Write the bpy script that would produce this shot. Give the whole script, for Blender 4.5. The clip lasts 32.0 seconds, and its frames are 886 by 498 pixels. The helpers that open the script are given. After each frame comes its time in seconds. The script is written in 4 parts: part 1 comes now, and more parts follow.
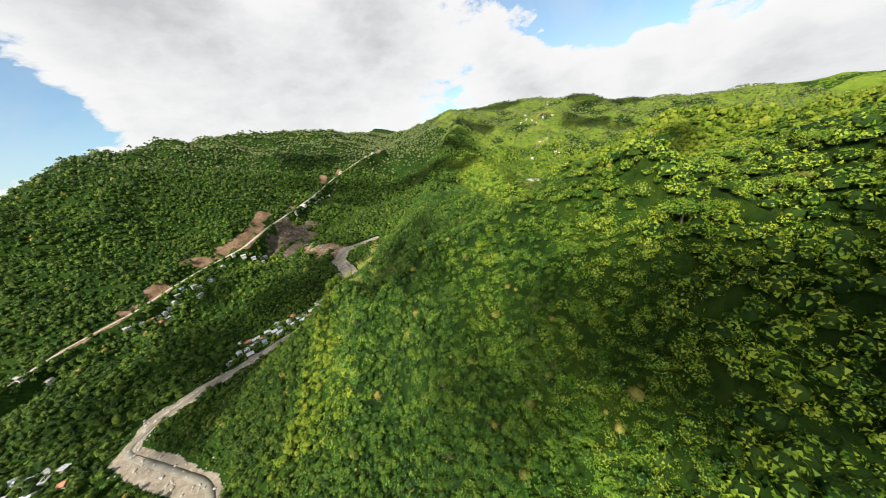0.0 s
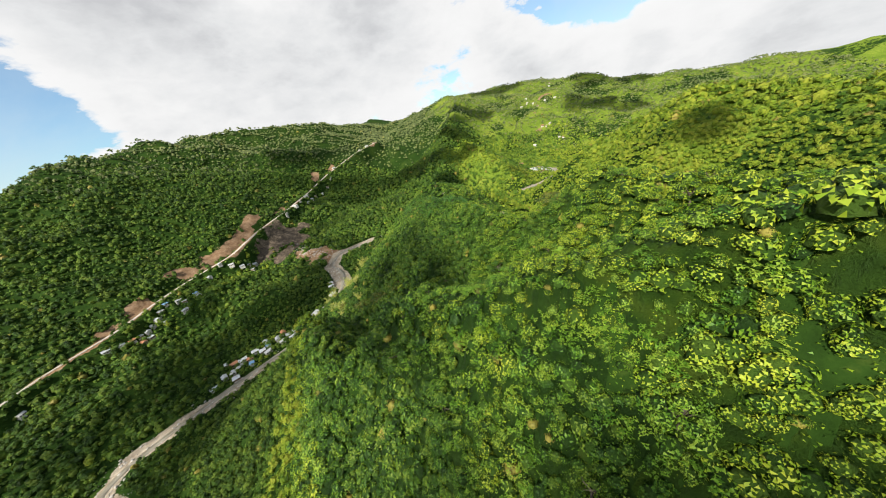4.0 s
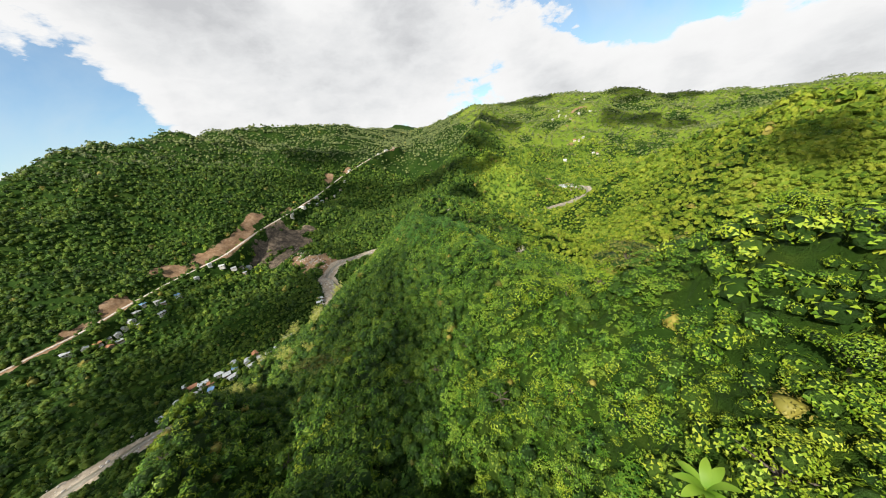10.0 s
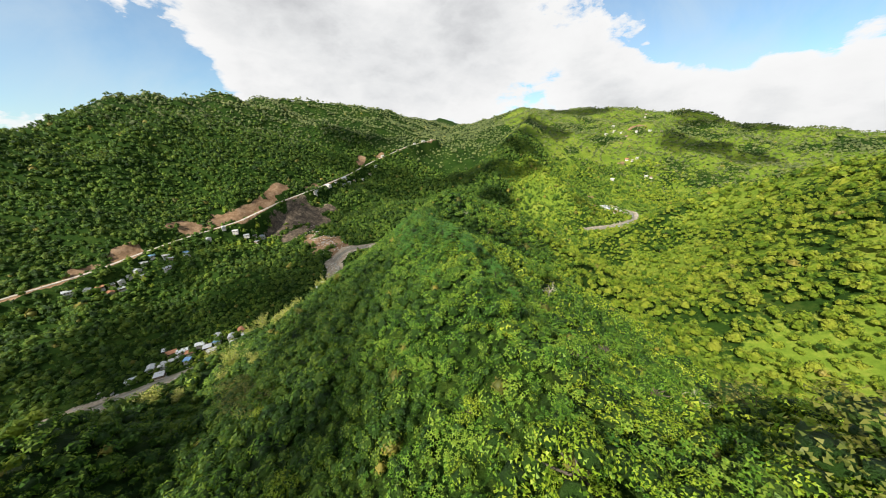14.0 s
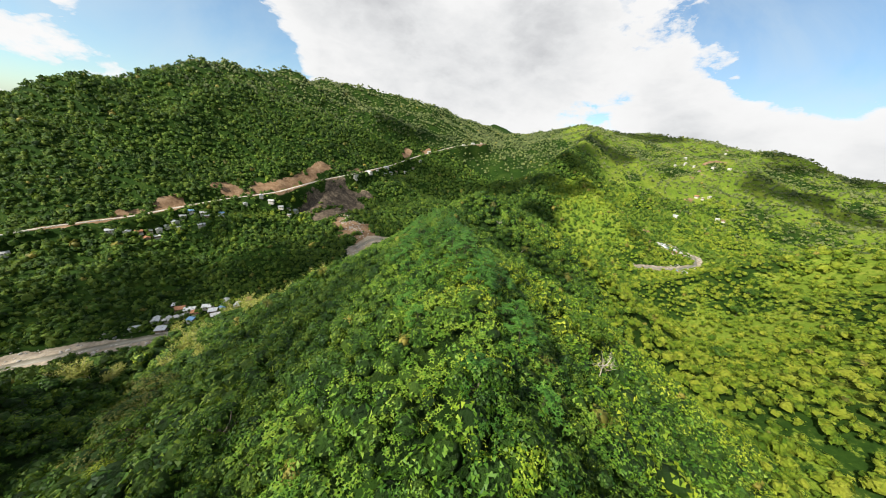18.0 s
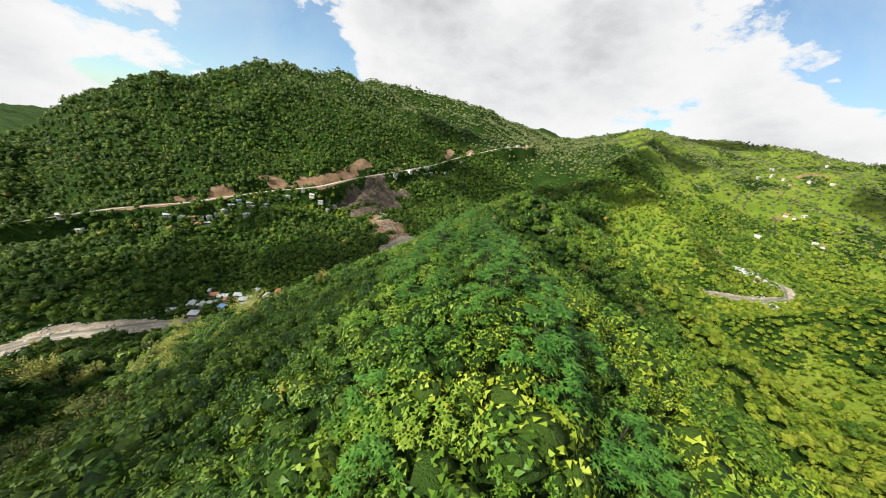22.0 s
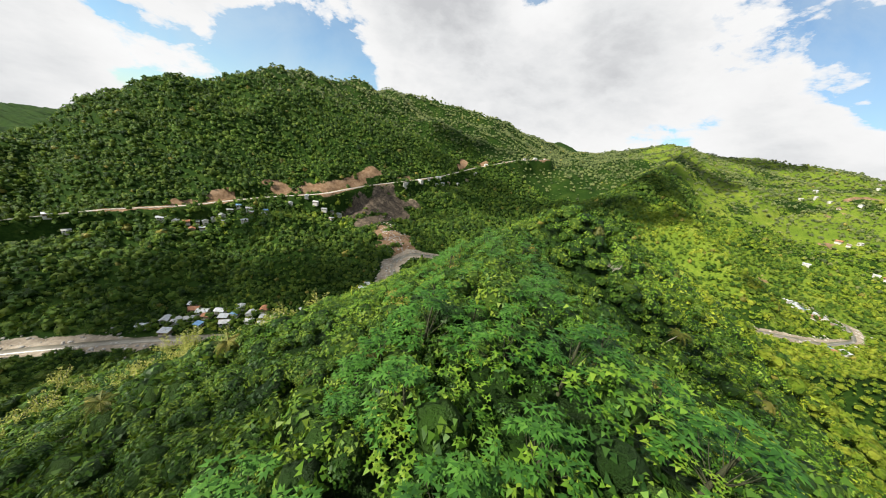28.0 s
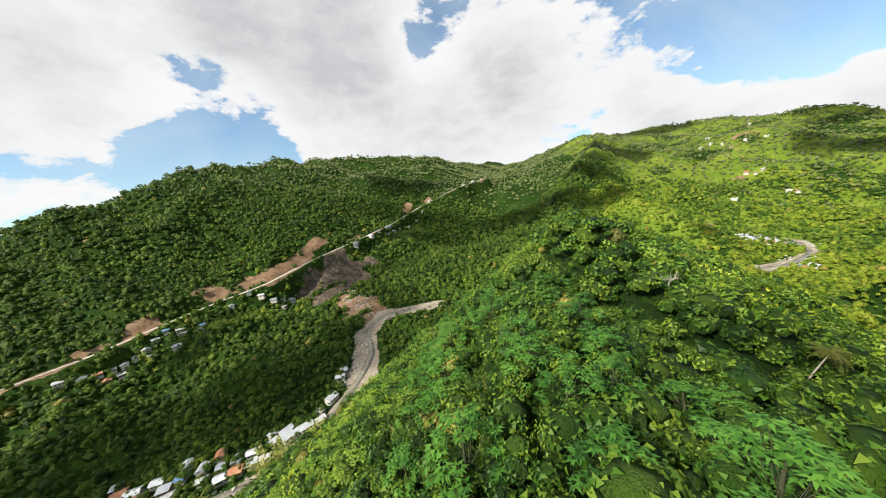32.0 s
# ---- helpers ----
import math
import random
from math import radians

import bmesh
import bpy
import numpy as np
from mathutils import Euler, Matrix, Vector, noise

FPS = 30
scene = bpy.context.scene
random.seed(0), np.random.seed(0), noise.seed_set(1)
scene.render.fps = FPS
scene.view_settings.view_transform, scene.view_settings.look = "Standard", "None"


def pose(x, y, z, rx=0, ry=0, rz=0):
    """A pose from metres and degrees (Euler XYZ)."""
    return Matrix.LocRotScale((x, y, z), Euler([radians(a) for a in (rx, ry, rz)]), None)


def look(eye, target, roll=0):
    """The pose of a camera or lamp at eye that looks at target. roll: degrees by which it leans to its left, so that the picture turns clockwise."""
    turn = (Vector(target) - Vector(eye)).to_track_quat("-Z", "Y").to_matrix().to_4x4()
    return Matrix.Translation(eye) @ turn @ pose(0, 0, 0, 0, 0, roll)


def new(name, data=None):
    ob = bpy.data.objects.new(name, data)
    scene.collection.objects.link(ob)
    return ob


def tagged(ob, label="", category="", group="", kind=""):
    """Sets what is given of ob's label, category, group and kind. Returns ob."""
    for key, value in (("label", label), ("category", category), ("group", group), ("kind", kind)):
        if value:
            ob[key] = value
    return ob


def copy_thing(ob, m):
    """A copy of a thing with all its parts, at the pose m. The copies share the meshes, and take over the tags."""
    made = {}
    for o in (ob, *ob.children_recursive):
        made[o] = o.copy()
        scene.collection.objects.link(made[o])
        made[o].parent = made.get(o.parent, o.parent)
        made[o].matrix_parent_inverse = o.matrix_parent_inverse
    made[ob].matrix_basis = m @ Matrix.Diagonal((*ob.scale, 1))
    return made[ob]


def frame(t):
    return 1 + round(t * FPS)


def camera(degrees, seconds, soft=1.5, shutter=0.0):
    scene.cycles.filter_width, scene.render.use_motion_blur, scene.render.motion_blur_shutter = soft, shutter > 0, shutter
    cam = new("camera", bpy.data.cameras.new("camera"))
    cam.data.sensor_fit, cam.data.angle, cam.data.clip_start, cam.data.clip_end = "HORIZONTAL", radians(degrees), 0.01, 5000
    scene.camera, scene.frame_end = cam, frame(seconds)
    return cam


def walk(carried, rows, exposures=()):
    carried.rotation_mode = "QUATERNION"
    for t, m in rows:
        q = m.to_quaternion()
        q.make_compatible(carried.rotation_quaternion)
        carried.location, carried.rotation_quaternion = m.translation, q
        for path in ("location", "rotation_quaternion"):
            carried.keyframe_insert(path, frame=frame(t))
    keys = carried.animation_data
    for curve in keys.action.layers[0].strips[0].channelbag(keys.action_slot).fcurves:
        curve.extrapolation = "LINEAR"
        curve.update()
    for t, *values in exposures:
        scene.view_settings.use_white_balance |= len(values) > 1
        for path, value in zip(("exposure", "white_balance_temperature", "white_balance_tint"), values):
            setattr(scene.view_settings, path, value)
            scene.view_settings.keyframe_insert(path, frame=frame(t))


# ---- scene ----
cam = camera(115.3, 32.0, 1.0)
PATH = [
    (0, (-4.093, -2.045, 197.677), (-4.071, -0.191, 196.927), -11.0),
    (0.5, (-2.948, 2.222, 198.283), (-2.937, 4.072, 197.524), -10.8),
    (1, (-1.757, 6.398, 198.792), (-1.756, 8.245, 198.026), -10.3),
    (1.5, (-0.624, 10.524, 199.225), (-0.644, 12.368, 198.452), -9.5),
    (2, (0.41, 14.51, 199.63), (0.369, 16.351, 198.85), -9.0),
    (2.5, (1.322, 18.192, 200.014), (1.279, 20.028, 199.222), -9.3),
    (3, (2.082, 21.874, 200.353), (2.055, 23.705, 199.549), -11.2),
    (3.5, (2.8, 25.525, 200.596), (2.787, 27.352, 199.782), -13.2),
    (4, (3.518, 29.242, 200.561), (3.504, 31.067, 199.745), -13.6),
    (4.5, (4.311, 32.985, 200.38), (4.295, 34.81, 199.562), -13.6),
    (6.5, (7.418, 47.47, 196.2), (7.39, 49.302, 195.398), -13.9),
    (7, (8.496, 51.922, 195.736), (8.462, 53.766, 194.961), -13.6),
    (7.5, (9.628, 56.32, 195.291), (9.596, 58.171, 194.534), -13.6),
    (8, (10.791, 60.536, 194.807), (10.763, 62.387, 194.049), -13.7),
    (8.5, (11.94, 64.676, 194.119), (11.905, 66.524, 193.355), -13.7),
    (9, (13.181, 68.686, 193.336), (13.131, 70.536, 192.576), -13.6),
    (9.5, (14.559, 72.456, 192.5), (14.481, 74.31, 191.754), -12.4),
    (10, (15.87, 76.352, 191.643), (15.743, 78.208, 190.907), -10.1),
    (10.5, (16.954, 80.373, 190.79), (16.803, 82.225, 190.052), -7.8),
    (11, (17.869, 84.268, 189.947), (17.697, 86.116, 189.2), -6.7),
    (11.5, (18.605, 88.084, 189.086), (18.419, 89.927, 188.332), -6.4),
    (12, (19.158, 91.843, 188.205), (18.966, 93.686, 187.451), -6.2),
    (12.5, (19.633, 95.526, 187.288), (19.427, 97.372, 186.546), -5.8),
    (13, (20.031, 99.003, 186.434), (19.805, 100.852, 185.705), -5.2),
    (13.5, (20.404, 102.229, 185.711), (20.146, 104.074, 184.985), -3.6),
    (14, (20.724, 105.241, 185.066), (20.432, 107.081, 184.339), -1.9),
    (14.5, (20.975, 108.082, 184.455), (20.656, 109.916, 183.723), -0.5),
    (16.5, (22.222, 119.789, 180.825), (21.802, 121.633, 180.174), 5.4),
    (17, (21.928, 122.577, 180.161), (21.472, 124.407, 179.497), 6.6),
    (17.5, (21.498, 125.198, 179.527), (21.012, 127.01, 178.837), 6.7),
    (18, (21.0, 127.717, 178.871), (20.488, 129.516, 178.162), 6.5),
    (18.5, (20.471, 130.189, 178.123), (19.916, 131.978, 177.424), 6.1),
    (19, (19.954, 132.509, 177.362), (19.356, 134.292, 176.682), 5.7),
    (19.5, (19.452, 134.851, 176.596), (18.813, 136.624, 175.929), 5.5),
    (20, (18.96, 137.178, 175.887), (18.272, 138.93, 175.211), 5.7),
    (20.5, (18.425, 139.37, 175.223), (17.717, 141.106, 174.527), 5.7),
    (21, (17.851, 141.481, 174.669), (17.13, 143.205, 173.958), 5.8),
    (21.5, (17.253, 143.556, 174.105), (16.519, 145.274, 173.391), 6.6),
    (22, (16.552, 145.898, 173.582), (15.799, 147.606, 172.865), 7.9),
    (22.5, (15.828, 148.248, 173.039), (15.057, 149.947, 172.318), 8.5),
    (23, (15.081, 150.608, 172.497), (14.302, 152.301, 171.772), 8.8),
    (23.5, (14.307, 152.914, 171.955), (13.521, 154.601, 171.224), 8.8),
    (24, (13.503, 155.169, 171.421), (12.712, 156.852, 170.686), 8.8),
    (24.5, (12.726, 157.348, 170.923), (11.93, 159.032, 170.195), 8.7),
    (26.5, (8.4, 164.353, 169.696), (7.598, 166.038, 168.977), 9.2),
    (27, (7.381, 166.761, 169.429), (6.576, 168.447, 168.715), 9.2),
    (27.5, (6.347, 169.243, 169.178), (5.54, 170.94, 168.493), 9.0),
    (28, (5.355, 171.802, 168.991), (4.516, 173.495, 168.336), 9.3),
    (28.5, (4.243, 174.294, 168.761), (3.399, 175.993, 168.127), 9.1),
    (29, (2.994, 176.733, 168.573), (2.165, 178.443, 167.949), 8.2),
    (29.5, (1.592, 179.114, 168.374), (0.795, 180.846, 167.769), 6.2),
    (30, (0.196, 181.497, 168.235), (-0.545, 183.269, 167.677), 2.8),
    (30.5, (-1.08, 183.699, 168.105), (-1.753, 185.514, 167.603), -0.5),
    (31, (-2.183, 185.974, 168.082), (-2.838, 187.809, 167.63), -3.2),
    (31.5, (-3.002, 188.109, 168.066), (-3.647, 189.957, 167.656), -6.1),
    (32, (-3.564, 190.102, 167.996), (-4.212, 191.953, 167.603), -7.8),
]
walk(cam, [(t, look(eye, target, roll)) for t, eye, target, roll in PATH])

# ---- sky and sun ----
SUN_AZ, SUN_EL = 216.0, 41.0          # degrees from north (y) clockwise; the sun stands in the south-west
sun_dir = Vector((math.sin(radians(SUN_AZ)) * math.cos(radians(SUN_EL)), math.cos(radians(SUN_AZ)) * math.cos(radians(SUN_EL)), math.sin(radians(SUN_EL))))
sun = new("sun", bpy.data.lights.new("sun", "SUN"))
sun.data.energy, sun.data.angle, sun.data.color = 5.0, radians(0.53), (1.0, 0.95, 0.84)
sun.matrix_world = sun_dir.to_track_quat("Z", "Y").to_matrix().to_4x4()


class Nodes:
    """A small helper to wire node trees."""

    def __init__(self, tree):
        self.t = tree
        tree.nodes.clear()

    def n(self, kind, ins=None):
        nd = self.t.nodes.new(kind)
        for k, v in (ins or {}).items():
            sock = nd.inputs[k]
            if isinstance(v, bpy.types.NodeSocket):
                self.t.links.new(v, sock)
            else:
                sock.default_value = v
        return nd

    def math(self, op, a, b=0.0, clamp=False):
        nd = self.n("ShaderNodeMath", {0: a, 1: b})
        nd.operation, nd.use_clamp = op, clamp
        return nd.outputs[0]

    def ramp(self, fac, stops, interp="LINEAR"):
        nd = self.n("ShaderNodeValToRGB", {"Fac": fac})
        nd.color_ramp.interpolation = interp
        el = nd.color_ramp.elements
        while len(el) < len(stops):
            el.new(0.5)
        for e, (p, c) in zip(el, stops):
            e.position = p
            e.color = (*c, 1) if len(c) == 3 else c
        return nd.outputs[0]

    def mix(self, fac, a, b, mode="MIX"):
        nd = self.n("ShaderNodeMix")
        nd.data_type, nd.blend_type = "RGBA", mode
        for i, v in ((0, fac), (6, a), (7, b)):
            if isinstance(v, bpy.types.NodeSocket):
                self.t.links.new(v, nd.inputs[i])
            else:
                nd.inputs[i].default_value = (*v, 1) if isinstance(v, tuple) and len(v) == 3 else v
        return nd.outputs[2]

    def noise(self, vec, scale, detail=4.0, rough=0.55, dist=0.0):
        return self.n("ShaderNodeTexNoise", {"Vector": vec, "Scale": scale, "Detail": detail, "Roughness": rough, "Distortion": dist}).outputs[0]


world = bpy.data.worlds.new("world")
scene.world = world
world.use_nodes = True
W = Nodes(world.node_tree)
sky = W.n("ShaderNodeTexSky")
sky.sky_type, sky.sun_disc = "NISHITA", False
sky.sun_elevation, sky.sun_rotation = radians(SUN_EL), radians(SUN_AZ)
sky.altitude, sky.air_density, sky.dust_density = 300.0, 1.0, 0.5
way = W.n("ShaderNodeTexCoord").outputs["Generated"]


def toward(az, el, reach):
    """How far a way lies within reach degrees of a point of the sky: 1 in its middle, 0 outside."""
    d = (math.sin(radians(az)) * math.cos(radians(el)), math.cos(radians(az)) * math.cos(radians(el)), math.sin(radians(el)))
    dot = W.n("ShaderNodeVectorMath", {0: way, 1: d})
    dot.operation = "DOT_PRODUCT"
    k = math.cos(radians(reach))
    return W.math("MULTIPLY", W.math("SUBTRACT", dot.outputs["Value"], k), 1 / (1 - k), True)


def cumulus(shift):
    """The thickness of cloud along a way, lifted by shift: broad banks, billows and torn edges."""
    sep = W.n("ShaderNodeSeparateXYZ", {0: way})
    v = W.n("ShaderNodeCombineXYZ", {0: sep.outputs[0], 1: sep.outputs[1], 2: W.math("MULTIPLY", W.math("ADD", sep.outputs[2], shift), 2.0)}).outputs[0]
    bend = W.n("ShaderNodeVectorMath", {0: W.n("ShaderNodeTexNoise", {"Vector": v, "Scale": 7.0, "Detail": 5.0, "Roughness": 0.6}).outputs[1], 1: (0.14, 0.14, 0.14)})
    bend.operation = "MULTIPLY"
    w = W.n("ShaderNodeVectorMath", {0: v, 1: bend.outputs[0]})
    w.operation = "ADD"
    puff = W.n("ShaderNodeTexVoronoi", {"Vector": w.outputs[0], "Scale": 7.5, "Detail": 3.0, "Roughness": 0.55, "Lacunarity": 2.3})
    puff.normalize = True
    billow = W.math("MULTIPLY", W.math("SUBTRACT", 0.42, puff.outputs["Distance"]), 0.42)
    return W.math("ADD", W.math("ADD", W.math("MULTIPLY", W.noise(v, 2.3, 2.0, 0.5), 0.55), W.math("MULTIPLY", W.noise(v, 6.0, 12.0, 0.6, 0.1), 0.45)), billow)


bias = 0.0
for az, el, reach, gain in ((-30, 12, 18, 0.14), (-8, 14, 16, 0.14), (3, 18, 12, 0.08), (-34, 29, 20, 0.17), (-59, 26, 16, 0.14), (-72, 15, 12, 0.10), (33, 5, 8, 0.14), (20, 7, 10, 0.16), (44, 3, 10, 0.18), (56, 1, 10, 0.18), (-84, 3, 10, 0.12),
                            (24, 13, 9, -0.11), (40, 14, 16, -0.15), (54, 8, 10, -0.10), (-53, 11, 13, -0.17), (-66, 8, 12, -0.12), (14, 23, 9, -0.13), (32, 22, 16, -0.14), (-17, 27, 9, -0.10), (60, 20, 16, -0.1), (0, 85, 55, -0.1)):
    bias = W.math("ADD", W.math("MULTIPLY", toward(az, el, reach), gain), bias)
body = W.math("ADD", cumulus(0.0), bias)
above = W.math("ADD", cumulus(0.06), bias)
cover = W.ramp(body, [(0.485, (0, 0, 0)), (0.51, (0.7, 0.7, 0.7)), (0.54, (1, 1, 1))])
thick = W.ramp(W.math("ADD", W.math("MULTIPLY", above, 0.7), W.math("ADD", W.math("MULTIPLY", body, 0.3), W.math("MULTIPLY", toward(-42, 34, 22), 0.13))), [(0.47, (1.06, 1.06, 1.06)), (0.62, (1.0, 1.0, 1.0)), (0.74, (0.87, 0.88, 0.89)), (0.88, (0.66, 0.67, 0.69))])
blue = W.n("ShaderNodeBackground", {"Color": W.mix(1.0, sky.outputs[0], (0.74, 0.93, 1.0), "MULTIPLY"), "Strength": 0.095})
cirrus = W.n("ShaderNodeBackground", {"Color": (0.80, 0.93, 1.0, 1), "Strength": 0.50})
veil = W.ramp(W.noise(way, 3.0, 8.0, 0.6, 0.6), [(0.38, (0.10, 0.10, 0.10)), (0.70, (0.62, 0.62, 0.62))])
clear = W.n("ShaderNodeMixShader", {0: veil, 1: blue.outputs[0], 2: cirrus.outputs[0]})
white = W.n("ShaderNodeBackground", {"Color": thick, "Strength": 0.53})
both = W.n("ShaderNodeMixShader", {0: cover, 1: clear.outputs[0], 2: white.outputs[0]})
W.n("ShaderNodeOutputWorld", {0: both.outputs[0]})

# ---- clouds overhead, out of the view, that throw the shade on the land ----
def cloud(name, shaded, far, label, mat):
    """A bank of cumulus made of lumpy puffs. shaded: places on the land (x, y, z, radius) that it keeps the sun from."""
    rng = random.Random(len(shaded))
    bm = bmesh.new()
    for x, y, z, r in shaded:
        for k in range(7):
            c = Vector((x, y, z)) + sun_dir * (far + rng.uniform(-60, 60)) + Vector((rng.uniform(-0.6, 0.6), rng.uniform(-0.6, 0.6), rng.uniform(-0.3, 0.3))) * r * (0.3 if k == 0 else 1.8)
            made = bmesh.ops.create_icosphere(bm, subdivisions=3 if k == 0 else 2, radius=r * (0.75 if k == 0 else rng.uniform(0.25, 0.6)))
            for v in made["verts"]:
                v.co *= 1 + 0.55 * noise.fractal(v.co / r * 1.5 + c, 0.7, 2.0, 4)
                v.co += c
    me = bpy.data.meshes.new(name)
    bm.to_mesh(me)
    bm.free()
    me.materials.append(mat)
    me.polygons.foreach_set("use_smooth", np.full(len(me.polygons), True))
    return tagged(new(name, me), label, "cloud", kind="structure")


def vapour(name, density):
    """Cloud that lets a part of the sun through at each passage."""
    m = bpy.data.materials.new(name)
    m.use_nodes = True
    T = Nodes(m.node_tree)
    mx = T.n("ShaderNodeMixShader", {0: density, 1: T.n("ShaderNodeBsdfTransparent").outputs[0], 2: T.n("ShaderNodeBsdfDiffuse", {"Color": (0.9, 0.9, 0.9, 1)}).outputs[0]})
    T.n("ShaderNodeOutputMaterial", {0: mx.outputs[0]})
    return m


SOFT, MIDDLING, DENSE = vapour("soft_vapour", 0.23), vapour("cloud_vapour", 0.27), vapour("dense_vapour", 0.45)
cloud("cloud", [(32, 22, 168, 17), (46, 12, 175, 18), (22, 30, 160, 10)], 1200, "dense white cloud high over the first slope", DENSE)
cloud("cloud", [(10, 36, 156, 12), (-8, 50, 148, 12), (-8, 92, 152, 13), (-2, 108, 148, 11), (-18, 118, 140, 14), (-6, 132, 146, 12), (-30, 140, 132, 15), (-14, 152, 144, 13), (-36, 170, 128, 14), (-14, 174, 144, 11), (-58, 142, 112, 14)], 1200, "white cumulus cloud high over the ridge", SOFT)
cloud("cloud", [(30, 230, 140, 8), (186, 216, 160, 18), (196, 230, 168, 16)], 1250, "small white cloud high over the ridge", SOFT)
cloud("cloud", [(-190, 200, 40, 40), (-270, 190, 50, 40), (-160, 400, 70, 45), (-235, 480, 90, 40), (-220, 275, 45, 45), (-180, 330, 60, 35), (-260, 240, 50, 35), (-290, 330, 80, 30)], 1300, "broad grey-white cloud over the valley", MIDDLING)
cloud("cloud", [(-200, 640, 130, 60), (-300, 760, 210, 55), (-60, 700, 120, 50)], 1300, "broad grey-white cloud over the western hill", MIDDLING)
cloud("cloud", [(122, 874, 227, 40), (177, 866, 196, 24), (76, 702, 175, 34), (98, 625, 141, 24), (46, 606, 134, 36), (24, 533, 109, 22), (160, 527, 95, 12), (187, 862, 189, 28), (108, 792, 198, 28), (10, 640, 130, 30)], 1400, "white cumulus cloud over the far ridge", DENSE)
cloud("cloud", [(458, 845, 166, 45), (506, 818, 148, 36), (540, 776, 133, 30), (348, 1120, 255, 55), (250, 1130, 255, 40), (561, 968, 222, 48), (640, 930, 200, 45)], 1400, "white cumulus cloud over the far hills", DENSE)
scene.view_settings.exposure = 0.78

# ---- materials ----
def material(name):
    m = bpy.data.materials.new(name)
    m.use_nodes = True
    return m, Nodes(m.node_tree)


def leaf_material(name, dark, mid, light, tint_scale=0.06, gloss=0.55, relief=0.0, grain=2.2):
    """Foliage: three greens mixed by place, by leaf, and light that passes through."""
    m, N = material(name)
    pos = N.n("ShaderNodeNewGeometry")
    patch = N.noise(pos.outputs["Position"], tint_scale, 3.0, 0.6)
    tree = N.noise(pos.outputs["Position"], tint_scale * 6, 2.0, 0.5)
    own = pos.outputs["Random Per Island"]
    crown = N.n("ShaderNodeAttribute")
    crown.attribute_name = "tint"
    own = N.math("ADD", N.math("MULTIPLY", own, 0.28), N.math("ADD", N.math("MULTIPLY", crown.outputs["Fac"], 0.34), 0.085))
    f = N.math("ADD", N.math("MULTIPLY", patch, 0.45), N.math("ADD", N.math("MULTIPLY", tree, 0.65), own))
    col = N.ramp(f, [(0.54, dark), (0.76, mid), (1.0, light)])
    bs = N.n("ShaderNodeBsdfPrincipled", {"Base Color": col, "Roughness": gloss, "Specular IOR Level": 0.25})
    if relief:
        fine = N.math("ADD", N.noise(pos.outputs["Position"], grain, 5.0, 0.7), N.noise(pos.outputs["Position"], grain * 3.2, 3.0, 0.7))
        N.t.links.new(N.n("ShaderNodeBump", {"Strength": 1.0, "Distance": relief, "Height": fine}).outputs[0], bs.inputs["Normal"])
    tr = N.n("ShaderNodeBsdfTranslucent", {"Color": N.mix(0.5, col, light)})
    mx = N.n("ShaderNodeMixShader", {0: 0.22, 1: bs.outputs[0], 2: tr.outputs[0]})
    N.n("ShaderNodeOutputMaterial", {0: mx.outputs[0]})
    return m


def plain(name, dark, light, scale, rough=0.85, bump=0.3, metal=0.0, dist=0.05):
    """A mottled solid surface with grain at two scales and fine relief."""
    m, N = material(name)
    pos = N.n("ShaderNodeNewGeometry").outputs["Position"]
    a = N.noise(pos, scale, 6.0, 0.62, 0.3)
    b = N.noise(pos, scale * 7.3, 3.0, 0.6)
    f = N.math("ADD", N.math("MULTIPLY", a, 0.7), N.math("MULTIPLY", b, 0.3))
    col = N.ramp(f, [(0.33, dark), (0.67, light)])
    bp = N.n("ShaderNodeBump", {"Strength": bump, "Distance": dist, "Height": f})
    bs = N.n("ShaderNodeBsdfPrincipled", {"Base Color": col, "Roughness": rough, "Metallic": metal, "Normal": bp.outputs[0]})
    N.n("ShaderNodeOutputMaterial", {0: bs.outputs[0]})
    return m


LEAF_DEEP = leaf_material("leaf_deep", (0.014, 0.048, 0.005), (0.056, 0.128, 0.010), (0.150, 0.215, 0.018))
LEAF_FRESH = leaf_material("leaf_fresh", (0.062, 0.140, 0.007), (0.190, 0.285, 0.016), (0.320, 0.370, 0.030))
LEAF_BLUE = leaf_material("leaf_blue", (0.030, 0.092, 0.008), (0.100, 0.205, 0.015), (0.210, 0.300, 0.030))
LEAF_DRY = leaf_material("leaf_dry", (0.075, 0.085, 0.015), (0.170, 0.160, 0.028), (0.310, 0.260, 0.050))
LEAF_HEAD = leaf_material("leaf_head", (0.016, 0.060, 0.008), (0.052, 0.150, 0.017), (0.125, 0.270, 0.038))
LEAF_OLIVE = leaf_material("leaf_olive", (0.060, 0.085, 0.012), (0.120, 0.135, 0.022), (0.200, 0.190, 0.040))
# Vine greens darkened: the shade in the gaps between crowns is in the colour.
MAT_DEEP_SHADE = leaf_material("vines_deep_shade", (0.008, 0.026, 0.003), (0.020, 0.056, 0.005), (0.045, 0.090, 0.009), relief=0.6)
MAT_FRESH_SHADE = leaf_material("vines_fresh_shade", (0.014, 0.038, 0.003), (0.034, 0.080, 0.006), (0.075, 0.120, 0.010), relief=0.6)
# Darker greens for crown bodies: the shade inside a crown is put into colour.
SHADED_LEAF = leaf_material("inner_leaf_shade", (0.014, 0.040, 0.004), (0.032, 0.080, 0.007), (0.070, 0.130, 0.013), relief=0.3, grain=2.5)
